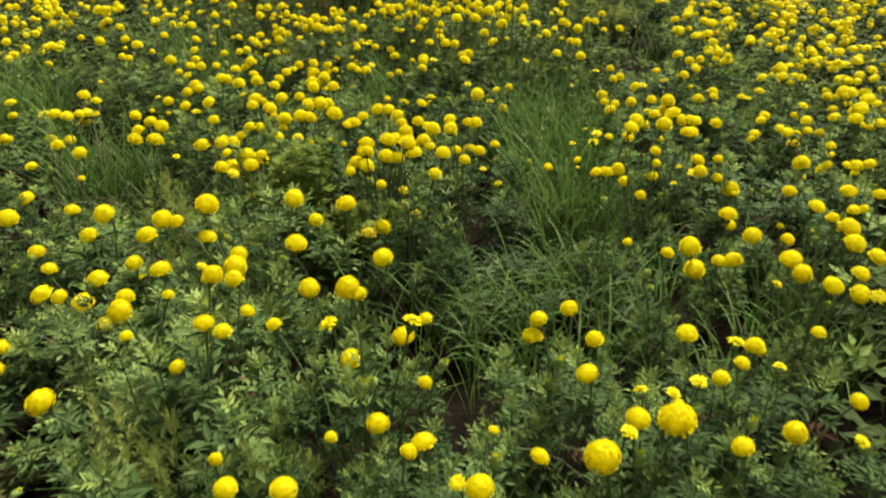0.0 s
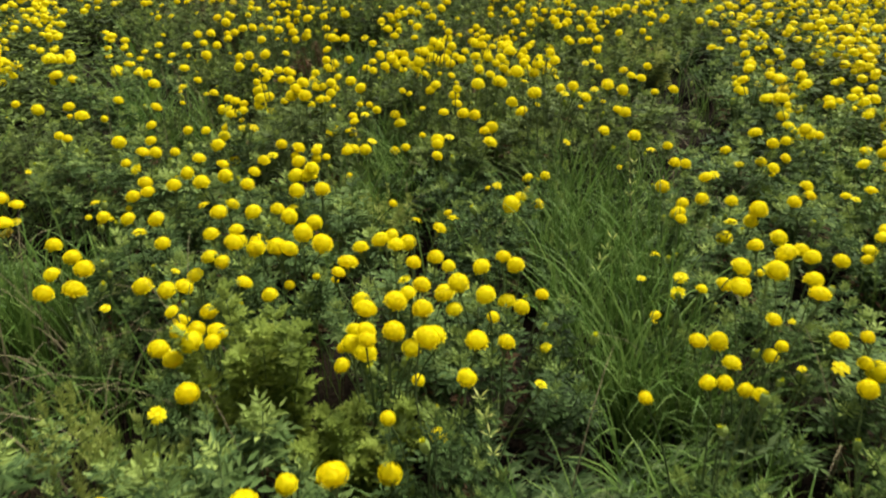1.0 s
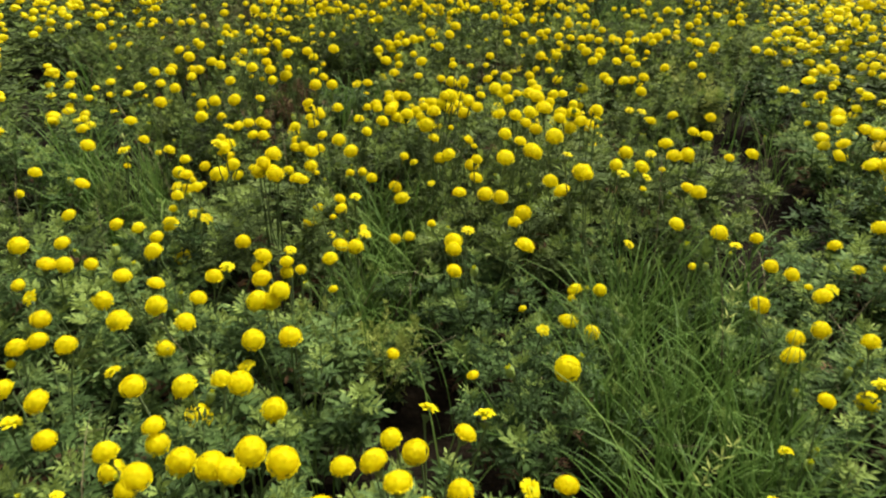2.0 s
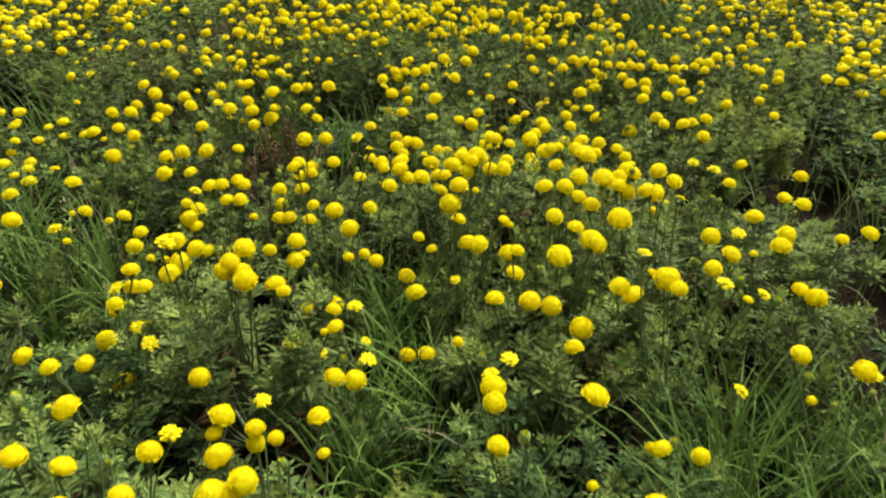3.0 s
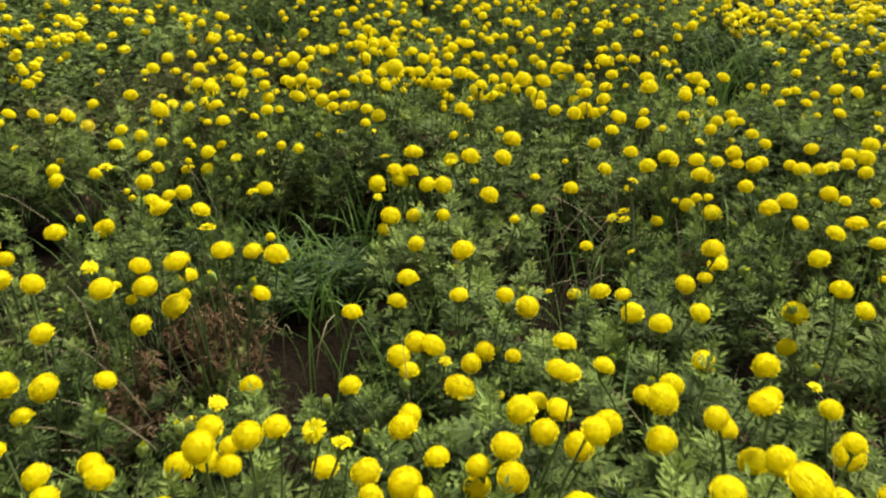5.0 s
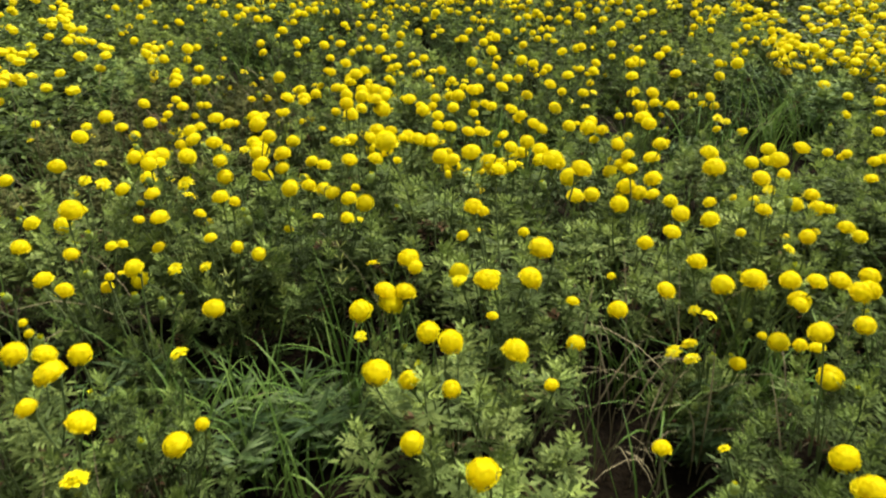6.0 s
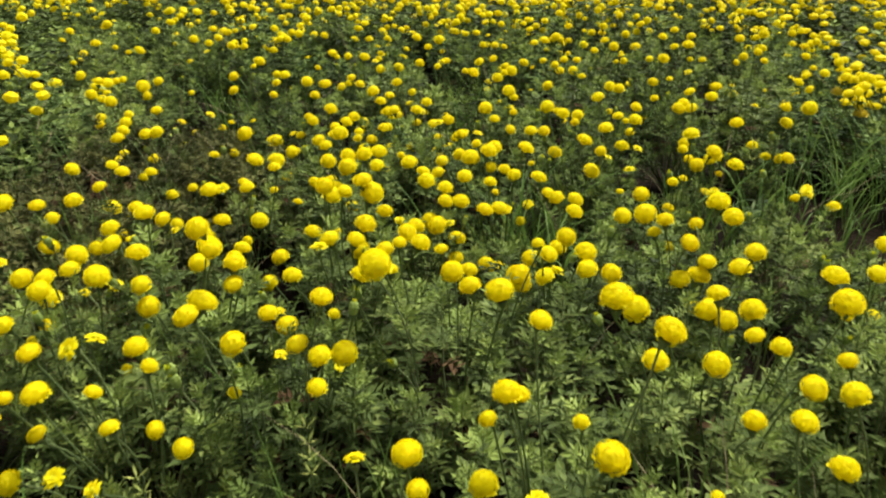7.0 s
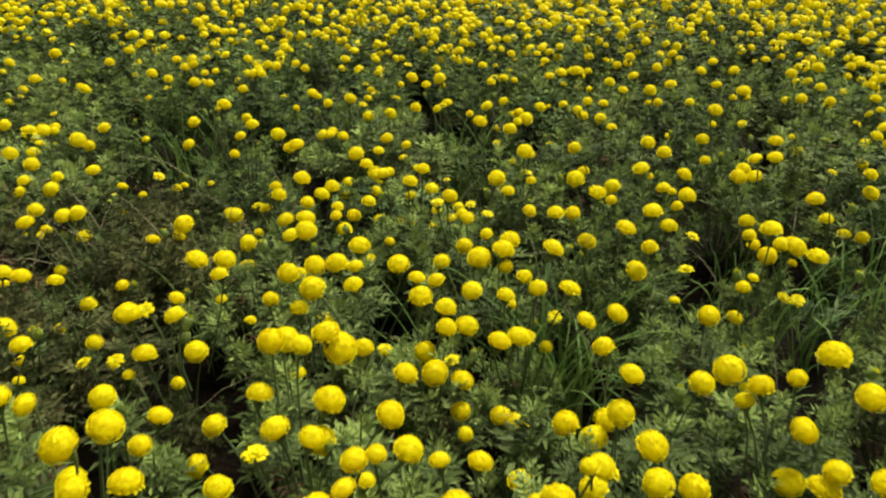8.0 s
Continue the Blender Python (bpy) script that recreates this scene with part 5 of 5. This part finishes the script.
rnd = random.Random(11)
used, count, outer = list(SPOTS), 0, Kit()
spots = []
for j in range(-3, 44):
    for i in range(-12, 13):
        x, y = i * 0.30 + (0.15 if j % 2 else 0) - 0.12 + rnd.uniform(-0.07, 0.07), j * 0.29 + rnd.uniform(-0.07, 0.07)
        spots.append((x, y))
for x, y in spots:
    wide = abs(x + 0.1) > min(1.75, 0.5 + 0.55 * y) or y > 7.6
    if abs(x + 0.1) > min(3.0, 0.9 + 0.62 * max(0.0, y)) or y > 10.6 or in_gap(x, y) or any((x - a) ** 2 + (y - b) ** 2 < (0.045 if wide else 0.066) for a, b in used):
        continue
    m = pose(x, y, 0, 0, 0, rnd.uniform(0, 360)) @ Matrix.Diagonal((*[rnd.uniform(0.8, 1.12)] * 2, rnd.uniform(0.76, 1.0), 1))
    half = min(1.75, 0.5 + 0.55 * y)
    inner = abs(x + 0.2) < 0.82 + 0.02 * y and 0.5 < y < 6.7
    if inner:  # the late ones between the grown plants stay low
        m = m @ Matrix.Diagonal((1, 1, 0.68, 1))
    if abs(x + 0.1) < half and 0.2 < y < 8.6 and count < 185:
        if count < len(KINDS):
            ob = KINDS[count]
            ob.matrix_basis = m
        else:
            kind = KINDS[6] if x < -0.72 and 5.7 < y < 7.0 else KINDS[0] if inner else rnd.choice(KINDS[1:6])
            loc, rot, scl = m.decompose()
            ob = copy_thing(kind, Matrix.LocRotScale(loc, rot, None))
            ob.scale = scl
        count += 1
    else:
        lean = x < -1.15 and 7.2 < y < 8.9 and rnd.random() < 0.7  # a corner that has hardly come into flower
        outer.join(LEAN_KIT if lean else FAR_KITS[rnd.randrange(2) + (2 if x > 0 else 0)], m @ Matrix.Scale(1.15, 4))
    used.append((x, y))
for j in range(-6, 38):
    for i in range(-11, 12):
        x, y = i * 0.37 + (0.18 if j % 2 else 0) + rnd.uniform(-0.08, 0.08), j * 0.36 + rnd.uniform(-0.08, 0.08)
        if abs(x + 0.1) > min(3.0, 0.9 + 0.62 * max(0.0, y)) + 0.1 or y > 10.7 or y < -1.0:
            outer.join(EDGE_KITS[rnd.randrange(4)], pose(x, y, 0, 0, 0, rnd.uniform(0, 360)) @ Matrix.Scale(rnd.uniform(1.05, 1.3), 4))
tagged(new("marigold_planting", outer.mesh("marigold_planting", [WARM_LEAF, YOUNG, PETAL])), "far rows of green marigolds dotted with yellow flowers", "flowers", kind="stuff")


# ---- grass in the furrows ----
def blade(kit, rnd, x, y, length, width, lean, az):
    d = Vector((math.cos(az), math.sin(az), 0))
    s = Vector((-d.y, d.x, 0))
    n = 6
    verts, tilt, p = [], rnd.uniform(0.05, 0.3), Vector((x, y, 0.0))
    bend = lean * rnd.uniform(0.6, 1.3)
    for k in range(n + 1):
        t = k / n
        w = width * (1 - t) ** 0.6 * (0.6 + 0.8 * min(1, 3 * t))
        verts += [p - s * w, p + s * w + d * w * 0.3]
        p = p + (d * math.sin(tilt) + Vector((0, 0, math.cos(tilt)))) * length / n
        tilt += bend / n * (0.5 + t)
    kit.add(verts, [(2 * k, 2 * k + 1, 2 * k + 3, 2 * k + 2) for k in range(n)])


grass = Kit()
rnd = random.Random(21)
for gx, gy, rx, ry, height in GAPS:
    for _ in range(int(8 + (760 if 2.3 < gy < 3 else 60 if gy > 4.9 else 300) * rx * ry)):
        a, r = rnd.uniform(0, 6.28), math.sqrt(rnd.random())
        x, y = gx + rx * r * math.cos(a), gy + ry * r * math.sin(a)
        tall = height * rnd.uniform(0.6, 1.15)
        for _ in range(rnd.randint(7, 14)):
            blade(grass, rnd, x + rnd.uniform(-0.03, 0.03), y + rnd.uniform(-0.03, 0.03), tall * rnd.uniform(0.6, 1.25), rnd.uniform(0.0014, 0.0036), rnd.uniform(0.3, 2.1) if 2.3 < gy < 3 else rnd.uniform(0.8, 2.9), rnd.uniform(0, 6.28))
for _ in range(450):
    x, y = rnd.uniform(-2, 2), rnd.uniform(0.6, 8)
    for _ in range(rnd.randint(3, 7)):
        blade(grass, rnd, x + rnd.uniform(-0.03, 0.03), y + rnd.uniform(-0.03, 0.03), rnd.uniform(0.22, 0.5), rnd.uniform(0.0009, 0.0022), rnd.uniform(0.3, 2.2), rnd.uniform(0, 6.28))
tagged(new("grass", grass.mesh("grass", [GRASS])), "long green weedy grass blades arching in the furrows", "grass", kind="stuff")


straw = Kit()
for _ in range(520):
    x, y = rnd.uniform(-2, 2), rnd.uniform(0.8, 8)
    blade(straw, rnd, x, y, rnd.uniform(0.25, 0.55), rnd.uniform(0.0009, 0.002), rnd.uniform(0.6, 2.6), rnd.uniform(0, 6.28))
for gx, gy, rx, ry in ((-0.95, 2.05, 0.35, 0.3), (-1.3, 6.5, 0.3, 0.22), (-0.8, 4.45, 0.22, 0.2), (0.2, 5.0, 0.3, 0.12)):
    for _ in range(55):
        blade(straw, rnd, gx + rx * rnd.uniform(-1, 1), gy + ry * rnd.uniform(-1, 1), rnd.uniform(0.2, 0.5), rnd.uniform(0.0009, 0.0022), rnd.uniform(0.8, 3.0), rnd.uniform(0, 6.28))
tagged(new("dry_grass", straw.mesh("dry_grass", [STRAW])), "thin pale dry grass stalks between the plants", "grass", kind="stuff")


def grass_tuft(x, y, blades, length, seed):
    """A tuft of long, arching, fairly broad blades."""
    rnd = random.Random(seed)
    tuft = tagged(new("grass_tuft"), "tuft of long arching green grass blades on bare soil", "grass", "grass tufts in the furrows")
    tuft.location = (x, y, 0)
    for k in range(blades):
        kit = Kit()
        blade(kit, rnd, rnd.uniform(-0.02, 0.02), rnd.uniform(-0.02, 0.02), length * rnd.uniform(0.7, 1.15), rnd.uniform(0.0018, 0.0036), rnd.uniform(1.2, 2.8), 2.4 * k + rnd.uniform(-0.5, 0.5))
        part("blade", kit.mesh("blade", [GRASS]), tuft)


for n, (px, py, size) in enumerate([(-0.04, 6.33, 0.5), (0.02, 6.28, 0.42), (0.58, 6.56, 0.42), (0.76, 6.60, 0.46), (0.92, 6.55, 0.4), (0.42, 5.06, 0.4), (0.22, 5.02, 0.36), (0.60, 5.08, 0.42),
                                    (-0.62, 5.08, 0.36), (-0.86, 5.12, 0.38), (-0.46, 5.18, 0.34), (0.40, 2.25, 0.4), (0.52, 2.45, 0.44), (-0.24, 3.42, 0.42), (-0.30, 3.22, 0.38), (0.56, 3.14, 0.36)]):
    grass_tuft(px, py, 9, size, 300 + n)


# ---- odd plants among the marigolds ----
def foliage_plant(name, label, category, x, y, mats, seed, wide=1.0, tall=1.0, shoots=17, leaf=0.056):
    plant = tagged(new(name), label, category)
    plant.matrix_basis = pose(x, y, 0, 0, 0, seed * 47 % 360)
    lv, st = foliage(seed, 3, shoots, leaf=leaf)
    m = Matrix.Diagonal((wide, wide, tall, 1))
    part("foliage", lv.mesh("foliage", mats), plant, m)
    part("main_stem", st.mesh("main_stem", [STEM], True), plant, m)
    return plant


def leafy_herb(x, y, seed, stems=6, broad=1.0):
    """A low weed: a few thin stems with narrow, pointed leaves in pairs."""
    rnd = random.Random(seed)
    plant = tagged(new("leafy_weed"), "low weed with narrow pointed grey-green leaves" if broad == 1 else "low green weed with broad blade-like leaves on bare soil", "weed", "weeds in the grassy furrow")
    plant.location = (x, y, 0)
    for k in range(stems):
        a = 2.4 * k + rnd.uniform(-0.4, 0.4)
        top = Vector((math.cos(a) * rnd.uniform(0.02, 0.09) * broad, math.sin(a) * rnd.uniform(0.02, 0.09) * broad, rnd.uniform(0.10, 0.2)))
        line = curve(Vector((0, 0, 0)), Vector((0, 0, top.z * 0.6)), top, 8)
        stem, leaves = Kit(), Kit()
        tube(stem, line, [0.0016 * (1 - j / 11) for j in range(9)], 4)
        for j in range(2, 9):
            for s in (0, 1.57, 3.14):
                b = 1.57 * (j % 2) * 0.6 + 2 * s + rnd.uniform(-0.4, 0.4)
                d = Vector((math.cos(b), math.sin(b), rnd.uniform(0.1, 1.0))).normalized()
                side = Vector((-math.sin(b), math.cos(b), 0))
                n, w = rnd.uniform(0.03, 0.065) * broad, rnd.uniform(0.003, 0.006) * broad
                p, bend = line[j], Vector((0, 0, -rnd.uniform(0.0, 0.3)))
                mid, end = p + d * n * 0.45, p + (d + bend).normalized() * n
                leaves.add([p, mid - side * w, mid - Vector((0, 0, w * 0.5)), mid + side * w, end], [(0, 1, 2), (0, 2, 3), (1, 4, 2), (2, 4, 3)])
        part("stem", stem.mesh("stem", [STEM], True), plant)
        part("foliage", leaves.mesh("foliage", [HERB]), plant)
    return plant


def feathery_weed(x, y, height, seed, stems=6):
    """An upright weed with soft, dense plumes."""
    rnd = random.Random(seed)
    plant = tagged(new("feathery_weed"), "upright olive-green weed with soft feathery plumes", "weed")
    plant.location = (x, y, 0)
    for k in range(stems):
        az, r = 2.4 * k + rnd.uniform(-0.3, 0.3), rnd.uniform(0.01, 0.05)
        foot = Vector((math.cos(az) * r, math.sin(az) * r, 0))
        top = Vector((math.cos(az) * r * 2.6, math.sin(az) * r * 2.6, height * rnd.uniform(0.75, 1.05)))
        line = curve(foot, foot * 1.5 + Vector((0, 0, height * 0.5)), top, 26)
        plume, stem = Kit(), Kit()
        tube(stem, line, [0.0035 * (1 - k2 / 30) for k2 in range(27)], 4)
        for j in range(4, 27):
            full = math.sin(math.pi * min(1.0, (j - 3) / 26)) * 0.6 + 0.45
            for _ in range(4):
                a = rnd.uniform(0, 6.28)
                way = Vector((math.cos(a), math.sin(a), rnd.uniform(0.2, 1.1)))
                pinnate_leaf(plume, rnd, line[j], way, Vector((0, 0, 1)), rnd.uniform(0.036, 0.06) * full, 0, 4, rnd.uniform(0, 0.4), 0.26)
        tagged(part("plume", plume.mesh("plume", [OLIVE]), plant), kind="stuff")
        part("stem", stem.mesh("stem", [STEM], True), plant)
    return plant


def dry_plant(x, y, height, seed):
    """A withered plant: thin brown stems with limp, shrunken leaves."""
    rnd = random.Random(seed)
    plant = tagged(new("withered_plant"), "withered brown plant with limp dry leaves", "dead plant")
    plant.location = (x, y, 0)
    for k in range(12):
        az = 2.4 * k
        out = Vector((math.cos(az), math.sin(az), 0))
        reach, top = rnd.uniform(0.03, 0.14), height * rnd.uniform(0.6, 1.05)
        line = curve(out * 0.01, out * reach * 0.4 + Vector((0, 0, top * 0.6)), out * reach + Vector((0, 0, top)), 8)
        stem, limp = Kit(), Kit()
        tube(stem, line, [0.003 * (1 - j / 11) for j in range(9)], 4)
        for j in range(2, 9):
            for _ in range(2):
                a = rnd.uniform(0, 6.28)
                pinnate_leaf(limp, rnd, line[j], Vector((math.cos(a), math.sin(a), -0.6)), Vector((0, 0, 1)), rnd.uniform(0.04, 0.075), 0, 3, 1.1, 0.10)
        part("stem", stem.mesh("stem", [DRY], True), plant)
        tagged(part("limp_foliage", limp.mesh("limp_foliage", [DRY]), plant), kind="stuff")
    return plant


feathery_weed(-0.43, 1.90, 0.48, 1, 9)
feathery_weed(-0.33, 1.86, 0.29, 5, 6)
feathery_weed(-0.23, 1.80, 0.34, 2, 6)
rnd = random.Random(77)
for n in range(15):
    leafy_herb(0.02 + 0.13 * (n % 5) + rnd.uniform(-0.06, 0.06), 1.58 + 0.15 * (n // 5) + rnd.uniform(-0.06, 0.06), 700 + n)
for n, (px, py) in enumerate([(-0.52, 5.08), (0.28, 4.98), (0.70, 6.56)]):
    leafy_herb(px, py, 740 + n)
for n, (px, py) in enumerate([(-0.84, 5.04), (-0.60, 5.03), (-0.48, 4.99), (-0.66, 4.92), (-0.98, 5.08)]):
    leafy_herb(px, py, 760 + n, 4, 1.45)
dry_plant(-0.72, 4.50, 0.40, 3)
dry_plant(-0.84, 4.36, 0.30, 4)
dry_plant(-1.36, 6.50, 0.28, 6)
for n, (px, py) in enumerate([(-0.69, 1.73), (-0.58, 1.72), (0.95, 5.02), (1.08, 4.75), (-0.52, 0.93), (-0.27, 0.90), (-0.38, 2.89), (-0.24, 2.93)]):
    foliage_plant("marigold_plant", "pale yellow-green marigold plant without flowers", "flower", px, py, [PALE if n not in (1, 5, 6) else YOUNG, PALE], 900 + n, 0.6 if n in (2, 3) else 0.42, (1.22, 1.0, 0.95, 0.95, 1.05, 0.95, 0.9, 0.8)[n], 15 if n in (2, 3) else 16)


for n, (px, py) in enumerate([(-1.36, 6.78), (-1.12, 6.88), (-1.30, 6.28), (-0.98, 6.60), (-1.52, 6.52)]):
    foliage_plant("marigold_plant", "ageing olive-brown marigold plant without flowers", "flower", px, py, [DULL, DULL], 920 + n, 0.8, 0.95)


def seeding_grass(x, y, height, seed):
    """A grass stem with a plumed seed head."""
    rnd = random.Random(seed)
    plant = tagged(new("seeding_grass"), "slender grass stem with a whitish seed head", "grass")
    plant.location = (x, y, 0)
    bow = Vector((rnd.uniform(-0.06, 0.06), rnd.uniform(-0.06, 0.06), 0))
    line = curve(Vector((0, 0, 0)), Vector((0, 0, height * 0.6)), bow + Vector((0, 0, height)), 10)
    stem, seeds = Kit(), Kit()
    tube(stem, line, [0.0016 * (1 - j / 14) for j in range(11)], 4)
    for j in range(7, 11):
        for s in range(4):
            a = s * 1.57 + j
            d = Vector((math.cos(a), math.sin(a), 0.7)).normalized()
            side = d.cross(Vector((0, 0, 1))).normalized() * 0.0022
            p = line[j]
            seeds.add([p, p + d * 0.012 + side, p + d * 0.024, p + d * 0.012 - side], [(0, 1, 2, 3)])
    part("stem", stem.mesh("stem", [STEM], True), plant)
    part("seed_head", seeds.mesh("seed_head", [PALE]), plant)


for n, (px, py) in enumerate([(-0.70, 5.22), (-0.48, 5.30), (0.30, 2.4), (0.5, 2.8), (-1.2, 3.9), (0.7, 6.6), (-1.15, 2.45), (0.05, 1.7)]):
    seeding_grass(px, py, 0.34 + 0.03 * (n % 4), 60 + n)


# ---- true size: the plan above is drawn at a scale of 1 to 1.35 ----
for ob in scene.objects:
    if ob.parent is None and ob.type in ("EMPTY", "MESH"):
        ob.matrix_basis = Matrix.Scale(FIELD, 4) @ ob.matrix_basis
